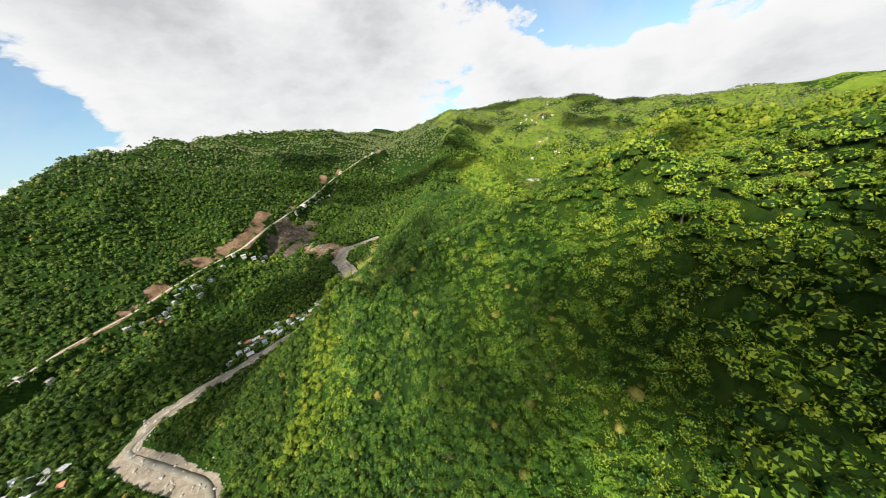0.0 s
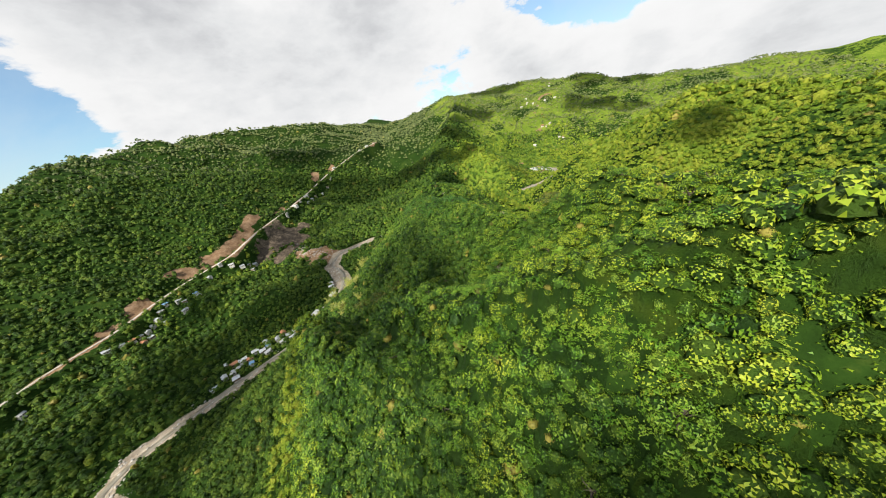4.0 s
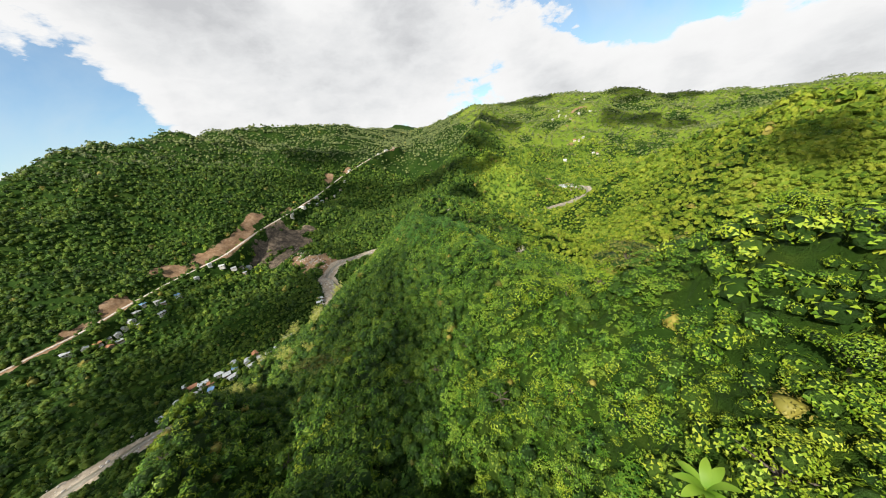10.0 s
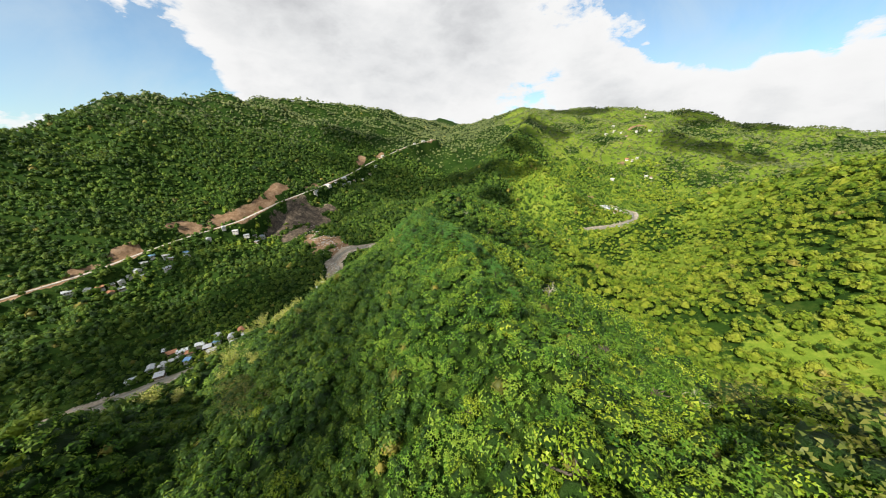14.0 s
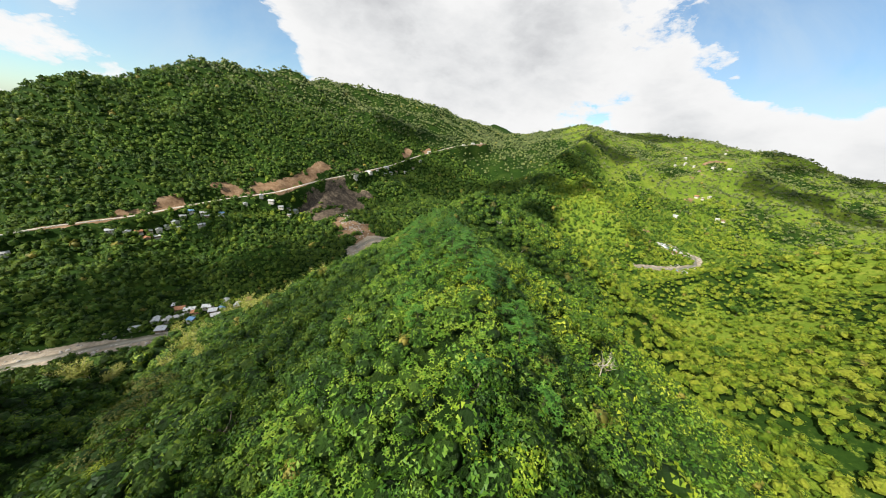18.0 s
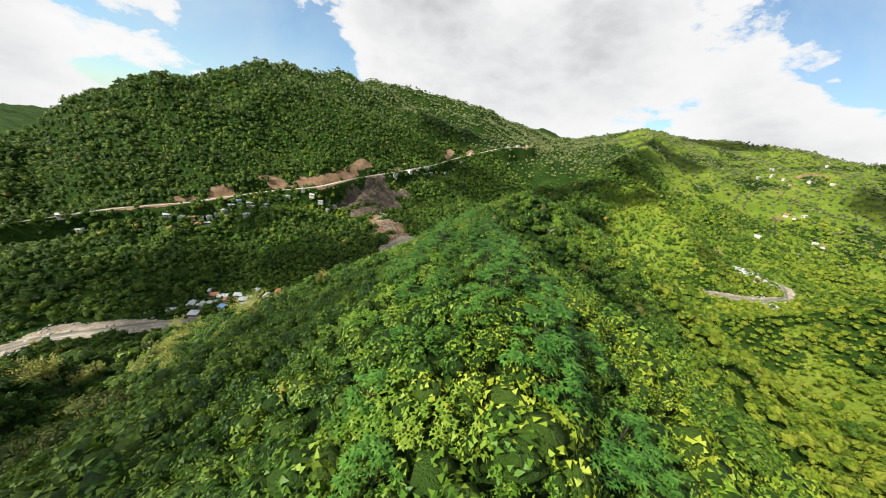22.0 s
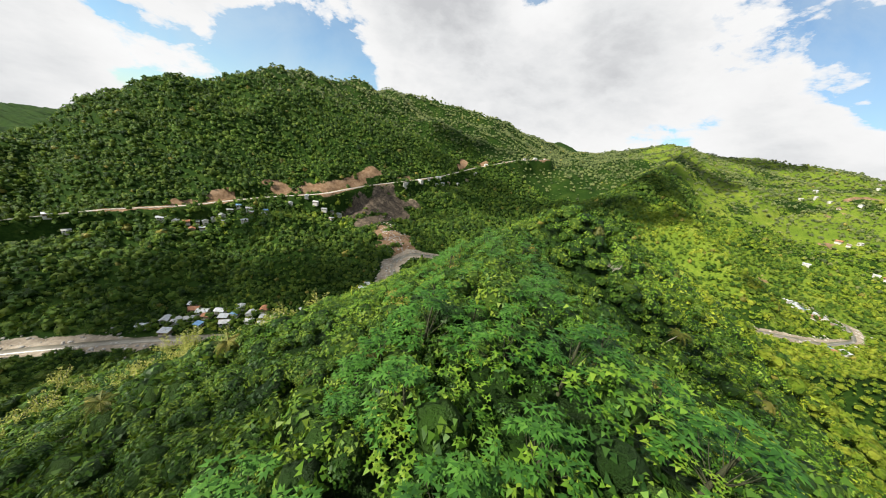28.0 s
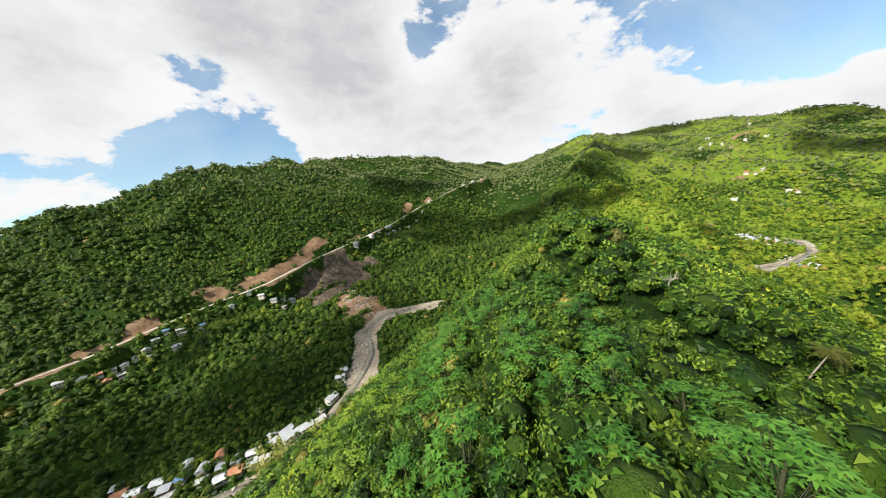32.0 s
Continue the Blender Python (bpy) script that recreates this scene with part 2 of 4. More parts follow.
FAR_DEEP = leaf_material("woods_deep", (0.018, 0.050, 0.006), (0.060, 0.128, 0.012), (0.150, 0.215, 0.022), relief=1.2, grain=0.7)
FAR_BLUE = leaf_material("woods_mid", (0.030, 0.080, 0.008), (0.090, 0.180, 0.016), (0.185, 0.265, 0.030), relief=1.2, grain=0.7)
# Greyed dry greens of the far hills, with the distance haze in the colour.
FAR_HAZY_SCRUB = leaf_material("hazy_dry_scrub", (0.055, 0.080, 0.024), (0.115, 0.150, 0.045), (0.200, 0.220, 0.075), relief=1.0, grain=0.5)
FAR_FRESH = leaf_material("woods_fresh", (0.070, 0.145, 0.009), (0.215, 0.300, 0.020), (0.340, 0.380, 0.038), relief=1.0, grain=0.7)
LEAF_BAMBOO = leaf_material("leaf_bamboo", (0.20, 0.25, 0.040), (0.34, 0.36, 0.070), (0.48, 0.45, 0.13))
BARK = plain("bark", (0.045, 0.038, 0.026), (0.13, 0.105, 0.075), 1.5, bump=0.6)
TWIG = plain("green_twigs", (0.020, 0.026, 0.010), (0.060, 0.062, 0.024), 2.0, bump=0.3)
BARK_PALE = plain("pale_bark", (0.22, 0.19, 0.15), (0.48, 0.43, 0.35), 1.5, bump=0.4)
SOIL = plain("bare_soil", (0.16, 0.095, 0.055), (0.40, 0.27, 0.17), 0.12, bump=0.6, dist=0.6)
ROAD_MAT = plain("road_concrete", (0.27, 0.235, 0.19), (0.47, 0.42, 0.36), 0.3, bump=0.2)
CONCRETE = plain("weathered_concrete", (0.36, 0.34, 0.31), (0.62, 0.59, 0.54), 0.6, bump=0.3)
STONE = plain("river_stone", (0.20, 0.18, 0.16), (0.46, 0.43, 0.38), 0.8, bump=0.4)

WATER, N = material("stream_water")
pos = N.n("ShaderNodeNewGeometry").outputs["Position"]
bp = N.n("ShaderNodeBump", {"Strength": 0.25, "Distance": 0.1, "Height": N.noise(pos, 0.8, 4.0)})
col = N.ramp(N.noise(pos, 0.1, 3.0), [(0.35, (0.13, 0.115, 0.085)), (0.65, (0.22, 0.20, 0.155))])
bs = N.n("ShaderNodeBsdfPrincipled", {"Base Color": col, "Roughness": 0.3, "Normal": bp.outputs[0]})
N.n("ShaderNodeOutputMaterial", {0: bs.outputs[0]})

# the ground: undergrowth, darkened for the shade between crowns, with bare earth, broken rock and river gravel where
# those lie open
GROUND_MAT, N = material("undergrowth")
pos = N.n("ShaderNodeNewGeometry").outputs["Position"]
a = N.noise(pos, 0.03, 4.0, 0.6)
b = N.noise(pos, 0.5, 6.0, 0.65)
c = N.noise(pos, 0.13, 5.0, 0.65, 0.4)
f = N.math("ADD", N.math("MULTIPLY", a, 0.5), N.math("MULTIPLY", b, 0.5))
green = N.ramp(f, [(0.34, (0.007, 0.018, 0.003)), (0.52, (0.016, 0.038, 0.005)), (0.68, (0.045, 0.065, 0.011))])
g = N.math("ADD", N.math("MULTIPLY", c, 0.6), N.math("MULTIPLY", b, 0.4))
soil = N.ramp(g, [(0.34, (0.10, 0.060, 0.034)), (0.52, (0.19, 0.120, 0.070)), (0.68, (0.31, 0.215, 0.14))])
stone = N.ramp(g, [(0.36, (0.030, 0.026, 0.022)), (0.50, (0.085, 0.066, 0.048)), (0.66, (0.24, 0.185, 0.13))])
gravel = N.ramp(g, [(0.34, (0.15, 0.12, 0.088)), (0.52, (0.27, 0.225, 0.17)), (0.68, (0.42, 0.365, 0.29))])
scrub = N.ramp(f, [(0.34, (0.050, 0.095, 0.010)), (0.52, (0.115, 0.165, 0.018)), (0.68, (0.220, 0.230, 0.040))])
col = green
for key, other in (("scrub", scrub), ("earth", soil), ("bed", gravel), ("rock", stone)):
    mask = N.n("ShaderNodeAttribute")
    mask.attribute_name = key
    edge = N.ramp(N.math("ADD", mask.outputs["Fac"], N.math("MULTIPLY", N.math("SUBTRACT", g, 0.5), 1.6)), [(0.46, (0, 0, 0)), (0.56, (1, 1, 1))])
    col = N.mix(edge, col, other)
bp = N.n("ShaderNodeBump", {"Strength": 0.9, "Distance": 0.9, "Height": g})
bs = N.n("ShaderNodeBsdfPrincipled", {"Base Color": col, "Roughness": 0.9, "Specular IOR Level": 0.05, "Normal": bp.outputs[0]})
N.n("ShaderNodeOutputMaterial", {0: bs.outputs[0]})

# ---- the lie of the land ----
RIVER = [(-150, -300, 8), (-140, -60, 14), (-138, 40, 19), (-150, 92, 23), (-176, 116, 26), (-215, 131, 28), (-250, 148, 30), (-252, 170, 32), (-228, 194, 34), (-200, 212, 36), (-165, 244, 40), (-134, 272, 43), (-124, 300, 48), (-122, 328, 52), (-134, 352, 55), (-150, 378, 58), (-140, 402, 65), (-100, 418, 67), (-30, 432, 68), (70, 446, 69), (150, 476, 70), (192, 496, 70), (232, 528, 71), (244, 562, 72), (222, 604, 74), (190, 650, 78), (215, 760, 92), (330, 900, 120)]
ROAD = [(-440, 60, 44), (-420, 140, 54), (-395, 205, 65), (-385, 250, 70), (-354, 295, 76), (-348, 335, 80), (-330, 372, 86), (-288, 408, 96), (-284, 480, 105), (-262, 550, 115), (-250, 640, 125), (-222, 715, 146), (-160, 788, 174), (-110, 870, 186)]
# a ridge: its crest, how steep it falls to its left and right hand (seen along the crest; y0, slope, y1, slope where that changes), and the width of its rounded top
RIDGES = [
    ([(150, -70, 214), (90, 0, 204), (67, 40, 187), (60, 72, 177), (49, 103, 177), (29, 119, 162), (18, 151, 161), (11, 177, 161), (-1, 196, 157), (-6, 227, 155), (4, 245, 159), (21, 267, 150), (11, 330, 98), (10, 400, 72)], (185, 0.66, 245, 0.90), (150, 0.70, 205, 0.60), 2.0),
    ([(34, 46, 190), (-12, 85, 162), (-34, 89, 142), (-58, 126, 140), (-81, 156, 111), (-75, 197, 107), (-94, 221, 87)], 1.62, 1.11, 2.0),
    ([(600, -150, 236), (420, 20, 215), (320, 110, 195), (267, 198, 162), (241, 266, 176), (228, 311, 159), (207, 344, 141), (206, 385, 94)], (215, 0.37, 270, 0.54), 0.55, 9.3),
    ([(150, 1010, 258), (119, 871, 224), (75, 740, 184), (45, 620, 148), (30, 540, 110), (28, 470, 78)], 0.72, 0.70, 4.0),
    ([(85, 295, 105), (116, 332, 92), (142, 400, 80), (134, 436, 74)], 0.48, 0.62, 4.6),
    ([(75, 740, 180), (104, 625, 146), (146, 525, 102), (160, 492, 80)], 0.80, 0.60, 5.0),
    ([(-660, -100, 70), (-650, 150, 92), (-615, 250, 124), (-600, 330, 172), (-596, 390, 209), (-600, 520, 246), (-600, 640, 276), (-600, 730, 287), (-520, 880, 293), (-380, 1000, 289), (-240, 1250, 254), (-180, 1650, 272)], 0.50, 0.44, 18.0),
    ([(150, 1010, 258), (130, 1160, 266), (40, 1200, 242), (-100, 1350, 230), (-180, 1650, 268)], 0.50, 0.50, 15.0),
    ([(130, 1160, 266), (236, 1141, 262), (330, 1160, 265), (439, 1110, 259), (520, 1045, 243), (611, 978, 208), (760, 800, 170), (1000, 640, 150), (1300, 300, 150)], 0.40, 0.34, 30.0),
]


def along(line, x, y):
    """For points x, y: the distance to a bent line, its height where it is nearest, and on which side of it they lie."""
    best = np.full(x.shape, 1e9)
    zz, side, weight = np.zeros(x.shape), np.zeros(x.shape), np.zeros(x.shape)
    for (x0, y0, z0), (x1, y1, z1) in zip(line, line[1:]):
        dx, dy = x1 - x0, y1 - y0
        u = np.clip(((x - x0) * dx + (y - y0) * dy) / (dx * dx + dy * dy), 0, 1)
        d = np.hypot(x - x0 - u * dx, y - y0 - u * dy)
        best = np.minimum(best, d)
        w = (d * d / 1000 + 0.004) ** -4.0
        zz = zz + w * (z0 + u * (z1 - z0))
        side = side + w * np.sign((x - x0) * dy - (y - y0) * dx)
        weight = weight + w
    return best, zz / weight, side / weight


def slope_of(s, y):
    if isinstance(s, tuple):
        u = np.clip((y - s[0]) / (s[2] - s[0]), 0, 1)
        return s[1] + (s[3] - s[1]) * u
    return s


LATTICE = np.random.RandomState(7).rand(256, 256)


def value_noise(x, y):
    xi, yi = np.floor(x).astype(int), np.floor(y).astype(int)
    u, v = x - xi, y - yi
    u, v = u * u * (3 - 2 * u), v * v * (3 - 2 * v)
    g = lambda i, j: LATTICE[i & 255, j & 255]
    return (g(xi, yi) * (1 - u) + g(xi + 1, yi) * u) * (1 - v) + (g(xi, yi + 1) * (1 - u) + g(xi + 1, yi + 1) * u) * v - 0.5


def fbm(x, y, scale, octaves=4):
    s, amp = np.zeros(np.shape(x)), 1.0
    for o in range(octaves):
        s = s + amp * value_noise(x / scale + 17.3 * o, y / scale - 9.1 * o)
        scale, amp = scale / 2.03, amp * 0.5
    return s


def land(x, y):
    """The height of the ground, with the river bed and the road bench let into it."""
    x, y = np.asarray(x, float), np.asarray(y, float)
    rd, rz, _ = along(RIVER, x, y)
    wx, wy = x + 14 * fbm(x, y, 90.0, 3), y + 14 * fbm(x + 500, y, 90.0, 3)
    out = rz + 0.5 + np.minimum(0.09 * np.maximum(rd - 14, 0), 10 + 0.004 * rd)
    soft = 3.5
    for crest, left, right, top in RIDGES:
        near_us = crest[0][0] in (150, 34)
        d, z, side = along(crest, x if near_us else wx, y if near_us else wy)
        fall = slope_of(left, y) * (0.5 - 0.5 * side) + slope_of(right, y) * (0.5 + 0.5 * side)
        h = z - fall * (np.sqrt(d * d + top * top) - top)
        m = np.maximum(out, h)
        out = m + soft * np.log1p(np.exp(-np.abs(out - h) / soft))
    far = np.clip((np.hypot(x, y - 150) - 90) / 400, 0, 1)
    out = out + fbm(x, y, 110.0, 5) * (3 + 17 * far) * np.clip((rd - 10) / 60, 0, 1) + fbm(x, y, 16.0, 3) * 1.6
    # spurs and gullies that run down the flanks
    od, _, _ = along(ROAD, x, y)
    west = np.clip((-x - 130) / 120, 0, 1) * np.clip((od - 14) / 45, 0.12, 1)
    flank = np.clip((rd - 30) / 70, 0, 1)
    gully = (0.36 - 2 * np.abs(value_noise(x / 190 + 0.16 * fbm(x, y, 60.0, 2), y / 58 + 31.7 + 0.3 * fbm(x, y, 80.0, 2)))) + 0.45 * (0.36 - 2 * np.abs(value_noise(x / 70 + 5.5, y / 25 + 0.5 * fbm(x, y, 40.0, 2))))
    fold = (0.36 - 2 * np.abs(value_noise(x / 130 + 8.2 + 0.3 * fbm(x, y, 90.0, 2), y / 130 + 3.1))) + 0.5 * (0.36 - 2 * np.abs(value_noise(x / 52, y / 52 + 7.7)))
    out = out + flank * (26 * west * gully + 9 * np.clip((np.hypot(x, y - 150) - 240) / 250, 0, 1) * np.clip((x + 60) / 60, 0, 1) * fold)
    out = out - 0.03 * np.maximum(np.hypot(x, y - 150) - 1400, 0)
    # river bed
    w = np.clip((rd - np.where(x > 100, 6, 11)) / 14 + np.clip((y - 600) / 40, 0, 1), 0, 1)
    w = w * w * (3 - 2 * w)
    out = out * w + (rz + 0.5 * fbm(x, y, 9.0, 3)) * (1 - w)
    # the slide: a scar bitten out of the slope between road and river
    m = np.clip((1.0 + 0.5 * fbm(x, y, 30.0, 3) - np.hypot((x + 222) / 46, (y - 462) / 44)) / 0.22, 0, 1)
    floor = 60 + 0.17 * np.hypot(x + 160, y - 402)
    out = out + m * (np.minimum(out, floor) - out)
    # road bench
    d, z, _ = along(ROAD, x, y)
    w = np.clip((d - 5) / 9, 0, 1)
    w = w * w * (3 - 2 * w)
    return out * w + z * (1 - w)


def steps(lo, hi, parts):
    """Grid lines from lo to hi whose spacing changes from stretch to stretch."""
    out = [lo]
    for end, step in parts:
        n = max(1, round((end - out[-1]) / step))
        out += list(np.linspace(out[-1], end, n + 1)[1:])
    return np.array(out)


GX = steps(-4200, 4200, [(-1200, 150), (-700, 30), (-450, 8), (-110, 3.6), (-60, 3), (90, 1.8), (160, 3), (300, 6), (700, 14), (1300, 40), (4200, 150)])
GY = steps(-1500, 4200, [(-300, 100), (-20, 14), (20, 4), (290, 1.8), (420, 3.4), (600, 5), (1250, 11), (1700, 25), (2300, 60), (4200, 150)])


def mesh_of(name, verts, faces, mats, smooth=True, which=None):
    """A mesh from arrays: verts (n, 3), faces (m, k)."""
    me = bpy.data.meshes.new(name)
    verts, faces = np.asarray(verts, np.float32), np.asarray(faces, np.int32)
    k = faces.shape[1]
    me.vertices.add(len(verts))
    me.vertices.foreach_set("co", verts.ravel())
    me.loops.add(faces.size)
    me.loops.foreach_set("vertex_index", faces.ravel())
    me.polygons.add(len(faces))
    me.polygons.foreach_set("loop_start", np.arange(len(faces), dtype=np.int32) * k)
    me.polygons.foreach_set("loop_total", np.full(len(faces), k, np.int32))
    for m in mats:
        me.materials.append(m)
    if which is not None:
        me.polygons.foreach_set("material_index", np.asarray(which, np.int32))
    me.polygons.foreach_set("use_smooth", np.full(len(faces), smooth))
    me.update(calc_edges=True)
    return me


xx, yy = np.meshgrid(GX, GY, indexing="ij")
zz = land(xx, yy)
ny = len(GY)
ii, jj = np.meshgrid(np.arange(len(GX) - 1), np.arange(ny - 1), indexing="ij")
q = (ii * ny + jj).ravel()
quads = np.stack([q, q + ny, q + ny + 1, q + 1], 1)
vx, vy = xx.ravel(), yy.ravel()


def spot(x, y, places):
    """1 at the given places (x, y, radius along x, along y), falling to 0 round them."""
    out = np.zeros(np.shape(x))
    ragged = 1.3 * fbm(x, y, 17.0, 4)
    for px, py, rx, ry in places:
        out = np.maximum(out, np.clip(1.55 - ragged - np.hypot((x - px) / rx, (y - py) / ry), 0, 1))
    return out


def bed_width(x, y):
    """Half the width of the open gravel: narrow in the upper valley, grown over in the gorge behind the peak."""
    return np.where((x > -92) & (x < 148), -6.0, np.where(y > 606, -6.0, np.where(x > 100, 8.0, np.where(y > 322, 13.0, np.where(y > 185, 7.5, 11.5)))))


CUTS = [(-366, 303, 11, 17), (-359, 324, 8, 12), (-338, 384, 12, 13), (-322, 414, 14, 17), (-313, 438, 14, 17), (-301, 470, 11, 19), (-298, 506, 9, 19), (-276, 560, 6, 18), (-246, 700, 6, 12), (-214, 742, 6, 12), (-152, 802, 8, 7), (-122, 852, 7, 8)]
CLIFF = [(-248, 476, 24, 36), (-240, 505, 18, 22), (-236, 446, 16, 20)]
FAN = [(-212, 440, 13, 14), (-202, 431, 16, 16), (-190, 423, 16, 15), (-174, 413, 16, 13), (-158, 405, 14, 12)]
CLEARINGS = [(330, 860, 15, 7), (352, 872, 9, 5), (300, 760, 10, 6), (262, 702, 8, 5), (395, 930, 17, 7), (372, 922, 8, 5), (205, 640, 7, 6), (310, 980, 11, 5), (450, 980, 10, 5), (230, 520, 7, 5), (190, 590, 8, 10), (420, 905, 8, 4)]
dr, _, side_r = along(RIVER, vx, vy)
dd, _, _ = along(ROAD, vx, vy)
bed = np.clip((bed_width(vx, vy) + 0.5 + 6 * fbm(vx, vy, 40.0, 3) - dr) / 5, 0, 1)
earth = np.maximum.reduce([np.clip((4.2 + 7 * fbm(vx, vy, 25.0, 3) - dd) / 2.5, 0, 1), spot(vx, vy, CUTS) * (1 + 1.1 * fbm(vx, vy, 14.0, 2)), spot(vx, vy, FAN), 0.85 * spot(vx, vy, CLEARINGS)])
rock = spot(vx, vy, CLIFF) + 0.5 * fbm(vx, vy, 18.0, 3) * (spot(vx, vy, CLIFF) > 0)
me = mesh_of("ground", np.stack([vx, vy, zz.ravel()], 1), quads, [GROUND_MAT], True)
scrub = np.clip((vx - 30 + 60 * fbm(vx, vy, 60.0, 3)) / 40, 0, 1) * np.clip((vy - 120) / 60, 0, 1) * (0.62 + 0.7 * fbm(vx, vy, 35.0, 3))
for key, val in (("scrub", scrub), ("bed", bed), ("earth", earth), ("rock", rock)):
    me.attributes.new(key, "FLOAT", "POINT").data.foreach_set("value", val.astype(np.float32))
ground = new("ground", me)
tagged(ground, "steep green hills falling to a gravel river valley", "ground", kind="structure")


def ribbon(line, half, lift, step=6.0):
    """A strip of given half width that follows a line just over the ground."""
    pts = []
    for (x0, y0, z0), (x1, y1, z1) in zip(line, line[1:]):
        n = max(1, int(math.hypot(x1 - x0, y1 - y0) / step))
        pts += [(x0 + (x1 - x0) * k / n, y0 + (y1 - y0) * k / n, z0 + (z1 - z0) * k / n) for k in range(n)]
    p = np.array(pts)
    for _ in range(4):
        p[1:-1] = (p[:-2] + 2 * p[1:-1] + p[2:]) / 4
    t = np.gradient(p[:, :2], axis=0)
    t /= np.linalg.norm(t, axis=1)[:, None]
    side = np.stack([t[:, 1], -t[:, 0]], 1)
    rows = []
    for s, dz in ((-half - 0.2, -1.5), (-half, 0), (half, 0), (half + 0.2, -1.5)):
        rows.append(np.column_stack([p[:, :2] + side * s, p[:, 2] + lift + dz]))
    v = np.concatenate(rows)
    n = len(p)
    f = [(a * n + k, a * n + k + 1, (a + 1) * n + k + 1, (a + 1) * n + k) for a in range(3) for k in range(n - 1)]
    return v, f


v, f = ribbon(ROAD, 2.1, 0.25)
road = new("road", mesh_of("road", v, f, [ROAD_MAT], False))
tagged(road, "pale concrete mountain road cut into the hillside", "road", kind="structure")


# the stream that winds through the gravel bed
stream = []
for k, (x, y, z) in enumerate(RIVER[:-3]):
    stream.append((x + 4.5 * math.sin(k * 1.9), y + 3.5 * math.cos(k * 1.3), z))
for reach in (stream[:18], stream[20:]):
    v, f = ribbon(reach, 2.4 if reach[0][0] < 0 else 1.7, 0.3, 4.0)
    water = new("water", mesh_of("water", v, f, [WATER], True))
    tagged(water, "shallow grey-brown stream in the river bed", "water", kind="structure")

# ---- the woods: crowns of many leaves, joined, finer where the flight passes ----
def leaf_blades(centres, normals, length, rng, wide=0.42):
    """One pointed leaf at each centre."""
    n = len(centres)
    normals = normals / np.linalg.norm(normals, axis=1)[:, None]
    t = rng.normal(size=(n, 3))
    t -= normals * (t * normals).sum(1)[:, None]
    t /= np.linalg.norm(t, axis=1)[:, None]
    b = np.cross(normals, t)
    L = (length * rng.uniform(0.7, 1.3, n))[:, None]
    v = np.stack([centres + t * L, centres - t * L * 0.7 + b * L * wide * 1.3, centres - t * L * 0.7 - b * L * wide * 1.3], 1)
    return v.reshape(-1, 3), np.arange(n * 3).reshape(n, 3)


def lump(level, seed, flat=0.8, rough=0.16, low=-0.2, size=1.0):
    """The closed body of a crown of unit radius: a knobbly half ball."""
    rng = np.random.RandomState(seed + 500)
    bm = bmesh.new()
    bmesh.ops.create_icosphere(bm, subdivisions=level, radius=1.0)
    p = np.array([v.co[:] for v in bm.verts])
    f = np.array([[v.index for v in g.verts] for g in bm.faces if g.calc_center_median().z > low])
    bm.free()
    knobs = rng.normal(size=(9, 3))
    knobs /= np.linalg.norm(knobs, axis=1)[:, None]
    bulge = np.max(p @ knobs.T, axis=1)
    r = size * (0.55 + 0.45 * bulge ** 3 + rng.uniform(-rough, rough, len(p)))
    v = p * r[:, None] * (1, 1, flat)
    used = np.unique(f)
    back = np.zeros(len(p), int)
    back[used] = np.arange(len(used))
    return v[used], back[f]


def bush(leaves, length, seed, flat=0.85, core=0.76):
    """A crown of unit radius: a closed body that near kinds colour dark as inner shade, and leaves over the knobbly
    hull round it. The third value marks the body's faces.
    """
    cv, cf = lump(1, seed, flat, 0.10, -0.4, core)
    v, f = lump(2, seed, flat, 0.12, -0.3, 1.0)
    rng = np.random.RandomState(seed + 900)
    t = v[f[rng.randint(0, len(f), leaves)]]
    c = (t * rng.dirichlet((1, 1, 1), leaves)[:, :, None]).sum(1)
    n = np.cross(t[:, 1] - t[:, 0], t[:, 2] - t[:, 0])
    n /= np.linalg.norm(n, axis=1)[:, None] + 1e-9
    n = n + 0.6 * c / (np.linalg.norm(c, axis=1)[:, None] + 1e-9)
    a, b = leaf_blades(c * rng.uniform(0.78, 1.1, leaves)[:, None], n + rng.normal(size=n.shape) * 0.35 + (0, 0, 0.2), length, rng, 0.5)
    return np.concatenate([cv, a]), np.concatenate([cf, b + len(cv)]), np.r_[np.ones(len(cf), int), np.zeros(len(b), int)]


def rosettes(heads, blades, seed, length=0.34):
    """A shrub of unit radius: heads of drooping leaves that stand on an uneven half ball."""
    rng = np.random.RandomState(seed)
    p = rng.normal(size=(heads * 4, 3))
    p /= np.linalg.norm(p, axis=1)[:, None]
    p = p[p[:, 2] > 0.0][:heads]
    vs = []
    for c in p:
        c = c * rng.uniform(0.7, 1.05) * (1, 1, 0.8)
        for k in range(blades):
            a = 6.283 * (k + rng.uniform(-0.3, 0.3)) / blades
            L = length * rng.uniform(0.75, 1.25)
            out = np.array([math.cos(a), math.sin(a), rng.uniform(-0.25, 0.7)])
            side = np.array([-math.sin(a), math.cos(a), 0]) * L * 0.30
            vs += [c + out * L * 0.3 + side, c + out * L * 0.3 - side, c + out * L + (0, 0, -0.25 * L)]
    v = np.array(vs)
    return v, np.arange(len(v)).reshape(-1, 3)


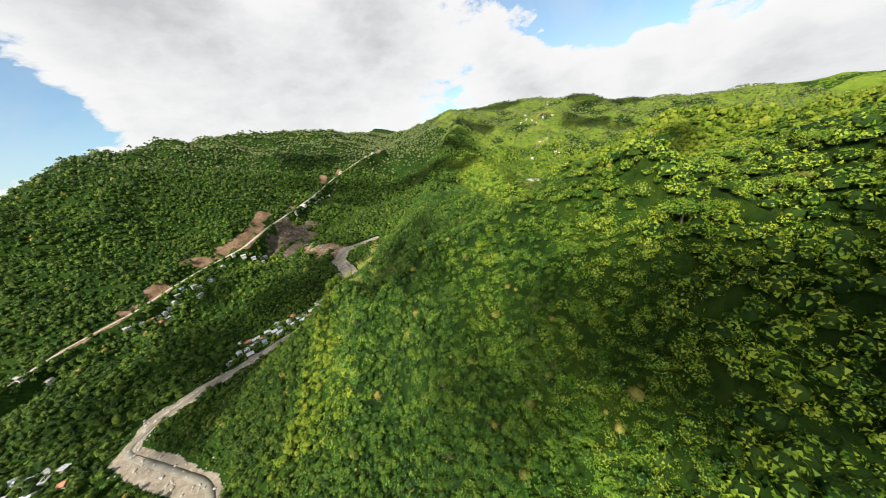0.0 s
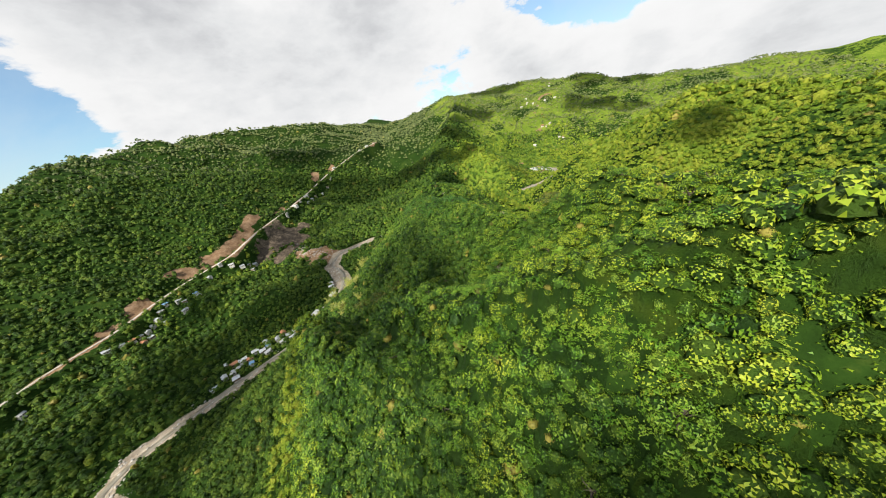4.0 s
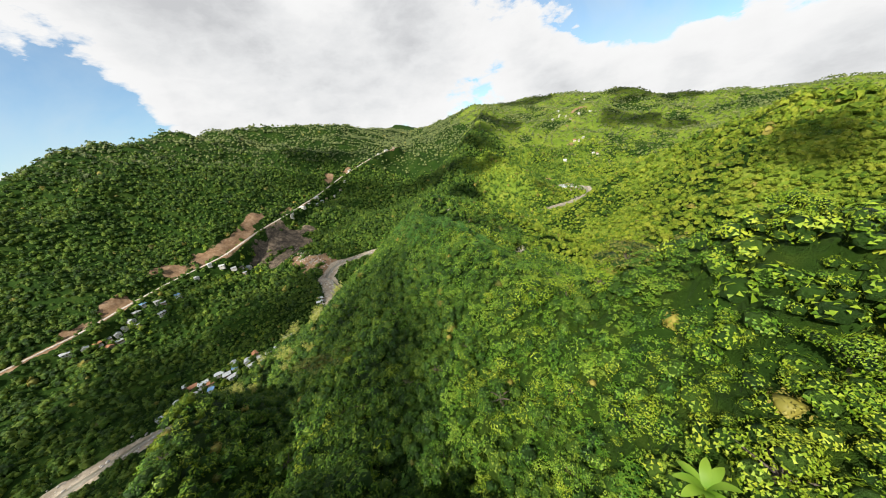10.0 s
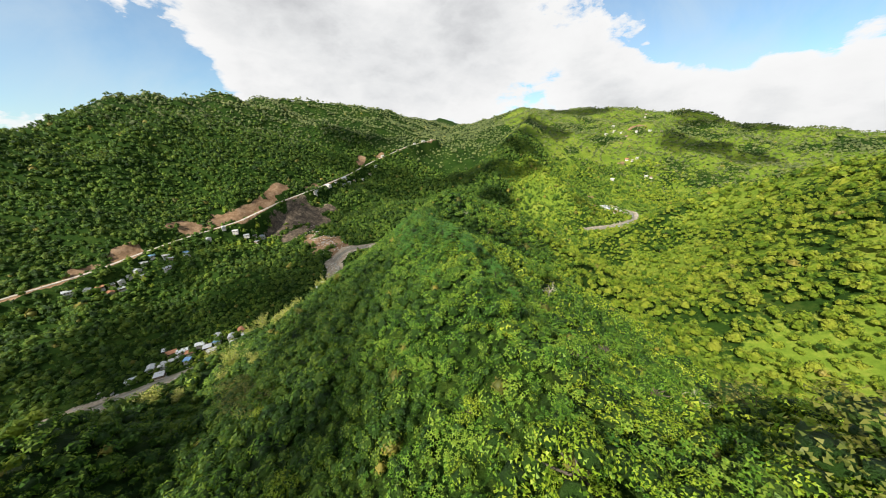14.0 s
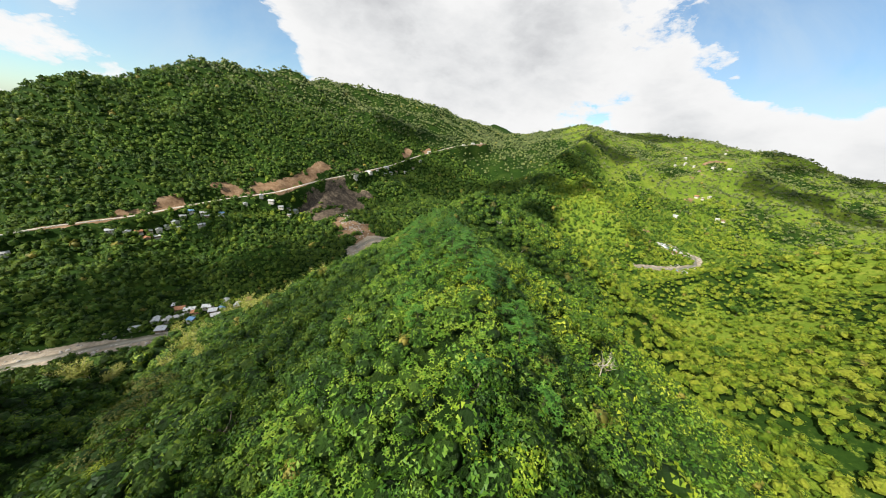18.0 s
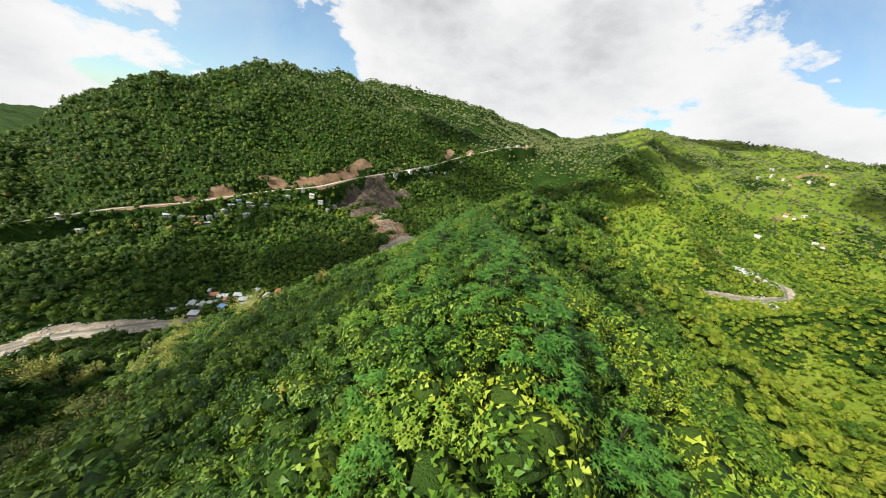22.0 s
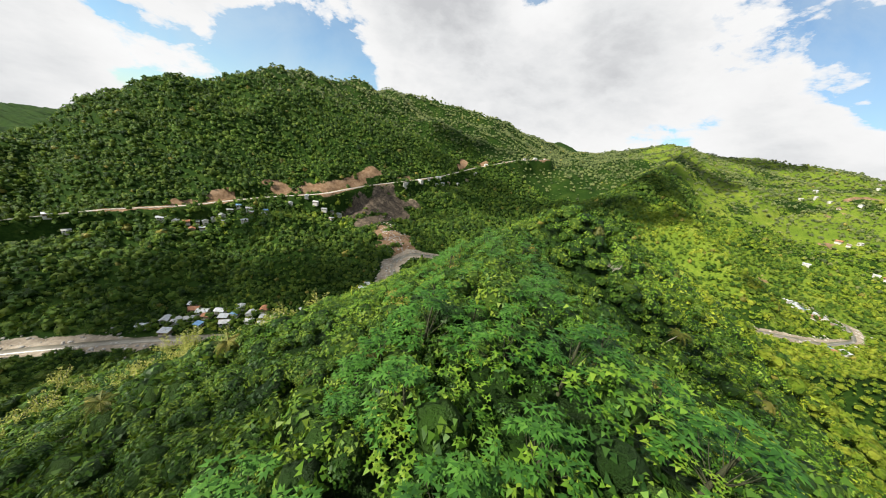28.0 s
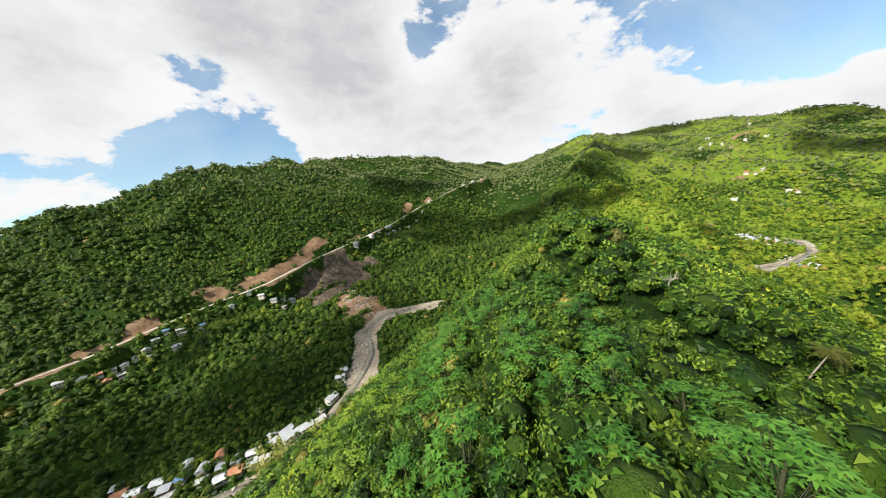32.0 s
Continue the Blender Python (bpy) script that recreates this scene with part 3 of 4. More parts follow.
def stamp(templates, places, sizes, turns, pick):
    """Joins copies of small templates (verts, faces), scaled, turned about z and moved."""
    vs, fs, base = [], [], 0
    for k, (tv, tf, *_) in enumerate(templates):
        m = np.where(pick == k)[0]
        if not len(m):
            continue
        c, s = np.cos(turns[m])[:, None], np.sin(turns[m])[:, None]
        x = (tv[None, :, 0] * c - tv[None, :, 1] * s) * sizes[m, 0:1] + places[m, 0:1]
        y = (tv[None, :, 0] * s + tv[None, :, 1] * c) * sizes[m, 0:1] + places[m, 1:2]
        z = tv[None, :, 2] * sizes[m, 1:2] + places[m, 2:3]
        vs.append(np.stack([x, y, z], 2).reshape(-1, 3))
        fs.append((tf[None] + (np.arange(len(m)) * len(tv))[:, None, None] + base).reshape(-1, tf.shape[1]))
        base += len(m) * len(tv)
    return np.concatenate(vs), np.concatenate(fs)


FLIGHT = [(0, 0, 0), (8, 40, 0), (20, 90, 0), (21, 130, 0), (12, 158, 0), (-7, 193, 0), (-14, 215, 0)]


def sow(lo, hi, spacing, seed, near, far):
    """Uneven spots over a field of the plan that lie between near and far of the flight's line, and off river, road and bare places."""
    rng = np.random.RandomState(seed)
    x, y = np.meshgrid(np.arange(lo[0], hi[0], spacing), np.arange(lo[1], hi[1], spacing), indexing="ij")
    x = x.ravel() + rng.uniform(-0.5, 0.5, x.size) * spacing
    y = y.ravel() + rng.uniform(-0.5, 0.5, y.size) * spacing
    k = y > np.where(x > 0, 0.55, 0.28) * np.abs(x + 4) - 25
    x, y = x[k], y[k]
    if far <= 80:
        steep = np.hypot(land(x + 1.5, y) - land(x - 1.5, y), land(x, y + 1.5) - land(x, y - 1.5)) / 3
        more = rng.uniform(0, 1, len(x)) < np.clip(np.sqrt(1 + steep ** 2) - 1, 0, 1)
        x, y = np.r_[x, x[more] + rng.normal(size=more.sum()) * 0.4 * spacing], np.r_[y, y[more] + rng.normal(size=more.sum()) * 0.4 * spacing]
    d, _, _ = along(FLIGHT, x, y)
    edge = rng.uniform(0.85, 1.15, len(x))
    k = (d * edge >= near) & (d * edge < far)
    x, y, d = x[k], y[k], d[k]
    r, _, _ = along(RIVER, x, y)
    o, _, _ = along(ROAD, x, y)
    k = (r > bed_width(x, y) + 5 * fbm(x, y, 40.0, 3)) & (o > 5.0 + 6 * fbm(x, y, 25.0, 3)) & (spot(x, y, CUTS + CLIFF + FAN + CLEARINGS) < np.maximum(0.5 + 0.8 * fbm(x, y, 12.0, 2), 0.05))
    return x[k], y[k], rng


def crowns(x, y, cell, seed):
    """1 in the middle of uneven rounded crowns about a cell wide, 0 in the gaps between them."""
    r = np.random.RandomState(seed)
    jx, jy, js = r.rand(128, 128), r.rand(128, 128), r.uniform(0.45, 1.0, (128, 128))
    i, j = np.floor(x / cell).astype(int), np.floor(y / cell).astype(int)
    best = np.zeros(len(x))
    for a in (-1, 0, 1):
        for b in (-1, 0, 1):
            p, q = (i + a) & 127, (j + b) & 127
            d = np.hypot(x / cell - i - a - jx[p, q], y / cell - j - b - jy[p, q])
            best = np.maximum(best, js[p, q] * np.sqrt(np.clip(1 - (d / 0.72) ** 2, 0, 1)))
    return best


def plant(name, x, y, rng, radius, tall, sink, shapes, mat, label, cell=0.0):
    n = len(x)
    r = radius * (0.5 + 1.15 * rng.uniform(0, 1, n) ** 1.6)
    r = np.where((x > 62) & (y > 275), 0.78 * r, r)
    if cell:
        lift = crowns(x, y, cell, 77) * tall + 0.25 * rng.uniform(0, 1, n)
    else:
        lift = tall * (0.15 + 0.6 * (fbm(x, y, 8.0, 2) + 0.5) + 0.7 * rng.uniform(0, 1, n) ** 2)
    p = np.stack([x, y, land(x, y) + lift - sink * r], 1)
    pick, tint = rng.randint(0, len(shapes), n), rng.uniform(-0.5, 0.5, n)
    v, f = stamp(shapes, p, np.stack([r, r * rng.uniform(0.8, 1.25, n)], 1), rng.uniform(0, 6.283, n), pick)
    body = np.concatenate([np.tile(s[2] if len(s) > 2 else np.zeros(len(s[1]), int), (pick == k).sum()) for k, s in enumerate(shapes)])
    me = mesh_of(name, v, f, [mat, mat if mat in FAR_KINDS + [FAR_HAZY_SCRUB] else SHADED_LEAF], True, body)
    each = np.concatenate([np.repeat(tint[pick == k], len(s[0])) for k, s in enumerate(shapes)])
    me.attributes.new("tint", "FLOAT", "POINT").data.foreach_set("value", each.astype(np.float32))
    return tagged(new(name, me), label, "foliage", kind="stuff")


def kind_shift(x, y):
    """Where the fresh yellow-green kinds take over (sunny bowl, flats and the lit spur strip) and where the dark ones
    do (western slopes, shaded eastern face, far ridges). Sun and shade are partly put into the leaf colour this way.
    """
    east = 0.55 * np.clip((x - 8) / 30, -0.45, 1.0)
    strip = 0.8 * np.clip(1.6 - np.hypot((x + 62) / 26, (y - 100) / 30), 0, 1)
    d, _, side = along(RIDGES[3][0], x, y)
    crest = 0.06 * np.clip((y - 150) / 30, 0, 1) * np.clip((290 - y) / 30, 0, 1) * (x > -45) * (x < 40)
    # The eastern face takes darker kinds, which stand in for its shade.
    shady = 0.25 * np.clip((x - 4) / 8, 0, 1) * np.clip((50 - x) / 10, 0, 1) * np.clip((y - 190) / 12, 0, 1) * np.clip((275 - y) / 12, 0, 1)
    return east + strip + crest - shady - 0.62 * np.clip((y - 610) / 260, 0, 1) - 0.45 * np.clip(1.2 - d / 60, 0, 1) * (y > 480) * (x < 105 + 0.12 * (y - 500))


def mixed(name, x, y, rng, radius, tall, sink, shapes, mats, labels, scale=45.0, cell=0.0):
    """Shares the spots out among several kinds by patches."""
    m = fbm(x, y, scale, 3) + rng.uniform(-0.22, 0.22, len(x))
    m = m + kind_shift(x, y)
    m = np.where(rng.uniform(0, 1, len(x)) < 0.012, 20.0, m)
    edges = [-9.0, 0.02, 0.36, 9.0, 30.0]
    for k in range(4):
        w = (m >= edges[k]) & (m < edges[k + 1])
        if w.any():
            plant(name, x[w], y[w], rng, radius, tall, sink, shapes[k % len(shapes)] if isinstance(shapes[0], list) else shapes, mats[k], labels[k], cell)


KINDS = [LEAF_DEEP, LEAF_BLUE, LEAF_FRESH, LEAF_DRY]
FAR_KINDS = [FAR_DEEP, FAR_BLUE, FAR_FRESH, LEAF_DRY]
SAY = ["dense deep-green shrubs and vines over the slope", "bluish-green broadleaf thicket over the slope", "sunlit yellow-green thicket over the slope", "scattered bushes with yellowing leaves"]
FAR_SAY = ["dark green woods covering the hillsides", "mid-green woods covering the hillsides", "yellow-green scrub covering the hillsides", "scattered yellowing trees in the woods"]



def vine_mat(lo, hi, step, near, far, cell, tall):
    """The closed mat of vines and shrubs under the leaves: a rolling surface of crowns and tufts, coloured dark for the
    shade in the gaps.
    """
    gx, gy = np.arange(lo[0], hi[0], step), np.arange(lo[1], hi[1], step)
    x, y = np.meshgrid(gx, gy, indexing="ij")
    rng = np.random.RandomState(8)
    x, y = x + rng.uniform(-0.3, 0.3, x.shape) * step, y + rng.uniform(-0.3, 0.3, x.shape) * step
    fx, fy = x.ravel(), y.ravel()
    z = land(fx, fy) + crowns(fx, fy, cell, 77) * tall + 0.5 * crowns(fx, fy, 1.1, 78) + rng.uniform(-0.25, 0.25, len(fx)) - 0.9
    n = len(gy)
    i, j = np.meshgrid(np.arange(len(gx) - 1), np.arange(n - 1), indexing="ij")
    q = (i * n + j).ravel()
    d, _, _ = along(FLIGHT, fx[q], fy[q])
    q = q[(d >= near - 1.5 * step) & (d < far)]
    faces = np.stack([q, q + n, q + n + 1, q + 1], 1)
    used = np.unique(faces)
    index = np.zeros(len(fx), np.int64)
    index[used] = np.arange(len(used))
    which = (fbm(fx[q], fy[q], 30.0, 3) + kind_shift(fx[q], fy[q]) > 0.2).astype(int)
    ob = new("vine_mat", mesh_of("vine_mat", np.stack([fx, fy, z], 1)[used], index[faces], [MAT_DEEP_SHADE, MAT_FRESH_SHADE], False, which))
    return tagged(ob, "closed mat of vines and shrubs, darkened as shade between the leaves", "foliage", kind="stuff")


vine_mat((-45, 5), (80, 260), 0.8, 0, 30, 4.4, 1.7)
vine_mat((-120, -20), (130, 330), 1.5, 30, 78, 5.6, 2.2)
x, y, rng = sow((-50, 2), (80, 262), 1.30, 21, 0, 22)
mixed("undergrowth", x, y, rng, 1.12, 2.0, -0.05, [[bush(90, 0.105, k) for k in range(6)], [rosettes(19, 7, k, 0.20) for k in range(3)] + [bush(90, 0.107, k + 60) for k in range(3)], [bush(90, 0.102, k + 9) for k in range(6)]], KINDS, SAY, 16.0, 4.4)


def creepers(lo, hi, spacing, seed, near, far, length):
    """Loose leaves of creepers that lie over the mat between the crowns."""
    x, y, rng = sow(lo, hi, spacing, seed, near, far)
    m = fbm(x, y, 25.0, 3) + kind_shift(x, y) + rng.uniform(-0.3, 0.3, len(x))
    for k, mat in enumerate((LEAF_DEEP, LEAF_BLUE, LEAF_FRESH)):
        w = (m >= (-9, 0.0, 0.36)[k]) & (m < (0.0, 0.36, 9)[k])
        c = np.stack([x[w], y[w], land(x[w], y[w]) + rng.uniform(0.0, 0.7, w.sum())], 1)
        v, f = leaf_blades(c, rng.normal(size=c.shape) * 0.5 + (0, 0, 1), length, rng, 0.5)
        tagged(new("creepers", mesh_of("creepers", v, f, [mat], False)), "creeper leaves between the shrubs on the slope", "foliage", kind="stuff")


creepers((-50, 8), (80, 262), 0.60, 61, 0, 24, 0.13)
x, y, rng = sow((-120, -10), (130, 330), 1.8, 22, 22, 76)
mixed("thicket", x, y, rng, 1.55, 2.6, -0.05, [bush(50, 0.14, k + 20) for k in range(8)], KINDS, SAY, 24.0, 5.6)
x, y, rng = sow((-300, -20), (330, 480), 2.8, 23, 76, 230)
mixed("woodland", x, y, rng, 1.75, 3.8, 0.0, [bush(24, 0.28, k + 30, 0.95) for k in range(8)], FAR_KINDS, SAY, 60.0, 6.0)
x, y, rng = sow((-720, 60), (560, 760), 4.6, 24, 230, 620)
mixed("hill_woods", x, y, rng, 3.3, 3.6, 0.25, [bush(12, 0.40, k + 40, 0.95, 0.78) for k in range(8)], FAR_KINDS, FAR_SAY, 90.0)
x, y, rng = sow((-700, 480), (880, 1400), 6.6, 25, 620, 1300)
mixed("far_woods", x, y, rng, 3.2, 3.2, 0.3, [lump(1, k + 50, 0.9, 0.24, 0.1) for k in range(6)], [FAR_HAZY_SCRUB, FAR_HAZY_SCRUB, FAR_HAZY_SCRUB, LEAF_DRY], FAR_SAY, 120.0)

# ---- single trees ----
def tube(points, radii, sides=6):
    """A tapering stem through the points."""
    p = np.array(points, float)
    t = np.gradient(p, axis=0)
    t /= np.linalg.norm(t, axis=1)[:, None]
    ref = np.array((0.0, 1.0, 0.2)) if abs(t[0][0]) > 0.7 else np.array((1.0, 0.0, 0.2))
    a = np.cross(t, ref)
    a /= np.linalg.norm(a, axis=1)[:, None]
    b = np.cross(t, a)
    ang = np.arange(sides) * 2 * math.pi / sides
    r = np.array(radii, float)[:, None, None]
    v = p[:, None, :] + r * (np.cos(ang)[None, :, None] * a[:, None, :] + np.sin(ang)[None, :, None] * b[:, None, :])
    n = len(p)
    f = [(i * sides + k, i * sides + (k + 1) % sides, (i + 1) * sides + (k + 1) % sides, (i + 1) * sides + k) for i in range(n - 1) for k in range(sides)]
    return v.reshape(-1, 3), np.array(f)


def join(pieces):
    vs, fs, base = [], [], 0
    for v, f in pieces:
        vs.append(v)
        fs.append(np.asarray(f) + base)
        base += len(v)
    return np.concatenate(vs), np.concatenate(fs)


def part(name, shape, mat, parent, label="", smooth=True):
    """Links a shape (verts, faces) as one mesh object under a thing or a part."""
    me = shape if isinstance(shape, bpy.types.Mesh) else mesh_of(name, shape[0], shape[1], [mat], smooth)
    ob = new(name, me)
    ob.parent = parent
    return tagged(ob, label)


def thing(name, label, category, group=""):
    return tagged(new(name), label, category, group)


def bent(a, b, sag, n=5, rng=random):
    a, b = np.array(a, float), np.array(b, float)
    side = np.array([rng.uniform(-1, 1), rng.uniform(-1, 1), rng.uniform(-0.4, 0.4)]) * sag
    return [a + (b - a) * u + side * math.sin(math.pi * u) for u in np.linspace(0, 1, n)]


def broad_tree(name, seed, height, spread, mat, label, leaf=0.115, heads=9, per=150, flat=0.8, group="trees", stem=BARK):
    """A trunk that forks into limbs, with a clump of leaves at every limb's end."""
    rng = random.Random(seed)
    root = thing(name, label, "tree", group)
    fork = height * 0.45
    wood = [tube(bent((0, 0, -1.0), (rng.uniform(-0.3, 0.3), rng.uniform(-0.3, 0.3), fork), 0.25, 5, rng), [0.26, 0.22, 0.19, 0.17, 0.15])]
    leaves, body = [], []
    for k in range(heads):
        a = 6.283 * k / heads + rng.uniform(-0.3, 0.3)
        rr = spread * (0.0 if k == 0 else rng.uniform(0.45, 0.95))
        z = height * (1.0 - 0.35 * (rr / spread) ** 2 * (0.5 if flat < 0.5 else 1)) - 0.5
        tip = (math.cos(a) * rr, math.sin(a) * rr, z)
        wood.append(tube(bent((0, 0, fork * rng.uniform(0.8, 1.0)), tip, 0.35, 5, rng), [0.13, 0.10, 0.08, 0.05, 0.02], 4))
        v, f, b = bush(per, leaf / (spread * 0.52), seed * 31 + k, flat, 0.6)
        body.append(b)
        s = spread * rng.uniform(0.42, 0.62)
        leaves.append((v * (s, s, s) + np.array(tip) - (0, 0, 0.25 * s), f))
    part("trunk", join(wood), stem, root)
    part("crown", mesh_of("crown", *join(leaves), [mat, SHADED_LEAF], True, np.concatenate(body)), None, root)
    return root


def rosette_tree(name, seed, height, spread, mat, label, heads=54, blades=12, size=0.38):
    """A slender young tree whose leaves stand in drooping heads."""
    rng = random.Random(seed)
    root = thing(name, label, "tree", "young trees on the crest")
    wood = [tube(bent((0, 0, -1.0), (0, 0, height * 0.8), 0.2, 5, rng), [0.12, 0.10, 0.08, 0.06, 0.04])]
    vs = []
    for k in range(heads):
        a, rr = rng.uniform(0, 6.283), spread * math.sqrt(rng.uniform(0, 1))
        c = np.array((math.cos(a) * rr, math.sin(a) * rr, height * (1.0 - 0.55 * (rr / spread) ** 2) * rng.uniform(0.75, 1.05)))
        if k % 3 == 0:
            wood.append(tube([c * (0.1, 0.1, 0.55), c * (0.6, 0.6, 0.75), c], [0.022, 0.016, 0.01], 3))
        for j in range(blades):
            b = 6.283 * (j + rng.uniform(-0.3, 0.3)) / blades
            L = size * rng.uniform(0.7, 1.2)
            up = rng.uniform(-0.1, 0.9)
            out = np.array((math.cos(b), math.sin(b), up))
            side = np.array((-math.sin(b), math.cos(b), 0)) * L * 0.19
            vs += [c + out * L * 0.3 + side, c + out * L * 0.3 - side, c + out * L * (1, 1, 0.45) - (0, 0, 0.22 * L)]
    v = np.array(vs)
    part("trunk", join(wood), TWIG, root)
    part("crown", (v, np.arange(len(v)).reshape(-1, 3)), mat, root, smooth=False)
    return root


def frond(length, droop, seed):
    """One feathered palm leaf along x: a rib with two rows of leaflets."""
    rng = np.random.RandomState(seed)
    u = np.linspace(0, 1, 15)
    x, z = length * u * (1 - 0.12 * u), length * (0.45 * u - droop * u * u)
    rib = tube(np.stack([x, 0 * x, z], 1), 0.045 * (1.1 - u), 4)
    vs = []
    for k in range(1, 15):
        for s in (-1, 1):
            L = length * 0.26 * math.sin(math.pi * (0.12 + 0.86 * u[k]))
            c = np.array((x[k], 0, z[k]))
            tip = c + np.array((0.45 * L, s * L * 0.85, -0.45 * L * rng.uniform(0.6, 1.4)))
            w = np.array((0.055, 0, 0)) * length / 2
            vs += [c - w, c + w, tip + w * 0.3, tip - w * 0.3]
    v = np.array(vs)
    return join([rib, (v, np.arange(len(v)).reshape(-1, 4))])


def palm(seed, height, lean, label):
    rng = random.Random(seed)
    root = thing("coconut_palm", label, "palm tree", "palms")
    top = np.array((lean[0], lean[1], height))
    u = np.linspace(0, 1, 9)
    part("trunk", tube(np.stack([top[0] * u ** 1.3, top[1] * u ** 1.3, height * u - 0.6 * (1 - u)], 1), 0.10 - 0.04 * u, 8), BARK_PALE, root)
    blades = [mesh_of("frond", *frond(1.9, d, k), [LEAF_PALM], False) for k, d in enumerate((0.5, 0.9, 1.3))]
    for k in range(17):
        f = part("frond", blades[k % 3], None, root)
        f.matrix_basis = pose(*top, rng.uniform(-12, 12), rng.uniform(-25, 20), k * 137.5)
    return root


def banana(seed, label):
    rng = random.Random(seed)
    root = thing("banana_plant", label, "banana plant", "banana plants")
    part("stem", tube([(0, 0, -0.5), (0.05, 0, 1.0), (0, 0.05, 2.2)], [0.16, 0.14, 0.09], 8), LEAF_FRESH, root)
    u = np.linspace(0, 1, 9)
    w = 0.42 * np.sin(math.pi * np.clip(u * 0.96 + 0.04, 0, 1)) ** 0.6
    x, z = 2.5 * u, 1.5 * u - 1.5 * u ** 2.2
    v = np.concatenate([np.stack([x, s * w, z + abs(s) * 0.18 * w], 1) for s in (-1, 0, 1)])
    f = [(a * 9 + k, a * 9 + k + 1, (a + 1) * 9 + k + 1, (a + 1) * 9 + k) for a in range(2) for k in range(8)]
    blade = mesh_of("leaf", v, np.array(f), [LEAF_BLUE], True)
    for k in range(8):
        b = part("leaf", blade, None, root)
        b.matrix_basis = pose(0, 0, 2.0, rng.uniform(-10, 10), rng.uniform(-35, 5), k * 137.5)
    return root


def bamboo(seed, label):
    """A clump of arching culms with feathery tips."""
    rng = random.Random(seed)
    root = thing("bamboo_clump", label, "bamboo", "bamboo clumps on the spur")
    culms, tufts = [], []
    for k in range(15):
        a, h, o = rng.uniform(0, 6.283), rng.uniform(4.5, 8.5), rng.uniform(0.8, 2.8)
        b = np.array((rng.uniform(-0.6, 0.6), rng.uniform(-0.6, 0.6), -0.5))
        u = np.linspace(0, 1, 7)
        line = b + np.stack([math.cos(a) * o * u ** 2, math.sin(a) * o * u ** 2, h * (u - 0.18 * u ** 3)], 1)
        culms.append(tube(line, 0.055 - 0.04 * u, 5))
        r = np.random.RandomState(seed * 100 + k)
        for j in range(70):
            q = r.uniform(0.35, 1.0)
            c = b + np.array((math.cos(a) * o * q ** 2, math.sin(a) * o * q ** 2, h * (q - 0.18 * q ** 3))) + r.normal(size=3) * 0.36
            tufts.append(c)
    part("stem", join(culms), BARK_PALE, root, "pale yellow bamboo stems")
    c = np.array(tufts)
    r = np.random.RandomState(seed)
    part("foliage", leaf_blades(c, r.normal(size=c.shape) + (0, 0, 0.4), 0.30, r, 0.20), LEAF_BAMBOO, root, smooth=False)
    return root


def bare_tree(seed, label):
    rng = random.Random(seed)
    root = thing("bare_tree", label, "dead tree", "bare trees")
    wood = [tube(bent((0, 0, -0.8), (0.4, 0.2, 2.2), 0.3, 5, rng), [0.17, 0.14, 0.12, 0.11, 0.10])]
    for k in range(9):
        a = rng.uniform(0, 6.283)
        tip = np.array((math.cos(a) * rng.uniform(1.2, 2.6), math.sin(a) * rng.uniform(1.2, 2.6), rng.uniform(2.6, 4.2)))
        wood.append(tube(bent((0.3, 0.15, rng.uniform(1.2, 2.2)), tip, 0.5, 5, rng), [0.09, 0.075, 0.06, 0.045, 0.02], 5))
        for j in range(4):
            q = tip + np.array((rng.uniform(-1, 1), rng.uniform(-1, 1), rng.uniform(0, 0.8)))
            wood.append(tube(bent(tip * rng.uniform(0.75, 1.0), q, 0.25, 4, rng), [0.035, 0.028, 0.02, 0.01], 4))
    part("trunk", join(wood), BARK_PALE, root)
    return root


LEAF_PALM = leaf_material("leaf_palm", (0.060, 0.085, 0.012), (0.130, 0.140, 0.020), (0.240, 0.200, 0.040))


def spread_out(proto, spots, seed, low=0.75, high=1.25, sink=0.2):
    """The first spot takes the thing itself, the others copies, each turned and sized a little differently."""
    rng = random.Random(seed)
    for k, (x, y) in enumerate(spots):
        s = rng.uniform(low, high)
        m = pose(x, y, float(land(x, y)) - sink, rng.uniform(-4, 4), rng.uniform(-4, 4), rng.uniform(0, 360))
        ob = proto if k == 0 else copy_thing(proto, m)
        ob.matrix_basis = m @ Matrix.Diagonal((s, s, s * rng.uniform(0.9, 1.1), 1))


def scatter(n, seed, x0, x1, y0, y1, gap, test=None):
    rng, out = random.Random(seed), []
    for _ in range(n * 40):
        p = (rng.uniform(x0, x1), rng.uniform(y0, y1))
        if len(out) < n and (test is None or test(*p)) and all((p[0] - a) ** 2 + (p[1] - b) ** 2 > gap * gap for a, b in out):
            out.append(p)
    return out


off_crest = lambda x, y: not (-24 < x < 34 and 155 < y < 235)
east = lambda x, y: x > 30 - 0.12 * (y - 60)
spread_out(broad_tree("broadleaf_tree", 1, 4.6, 2.7, LEAF_FRESH, "sunlit yellow-green broadleaf tree on the slope"), scatter(46, 1, 24, 80, 36, 130, 4.6, east), 1)
spread_out(broad_tree("broadleaf_tree", 2, 4.2, 2.4, LEAF_BLUE, "fresh green broadleaf tree on the slope"), scatter(40, 2, 16, 90, 34, 150, 4.6), 2)
spread_out(broad_tree("broadleaf_tree", 3, 4.4, 2.6, LEAF_DEEP, "dark green broadleaf tree on the slope"), scatter(46, 3, -70, 24, 30, 180, 5.5, off_crest), 3)
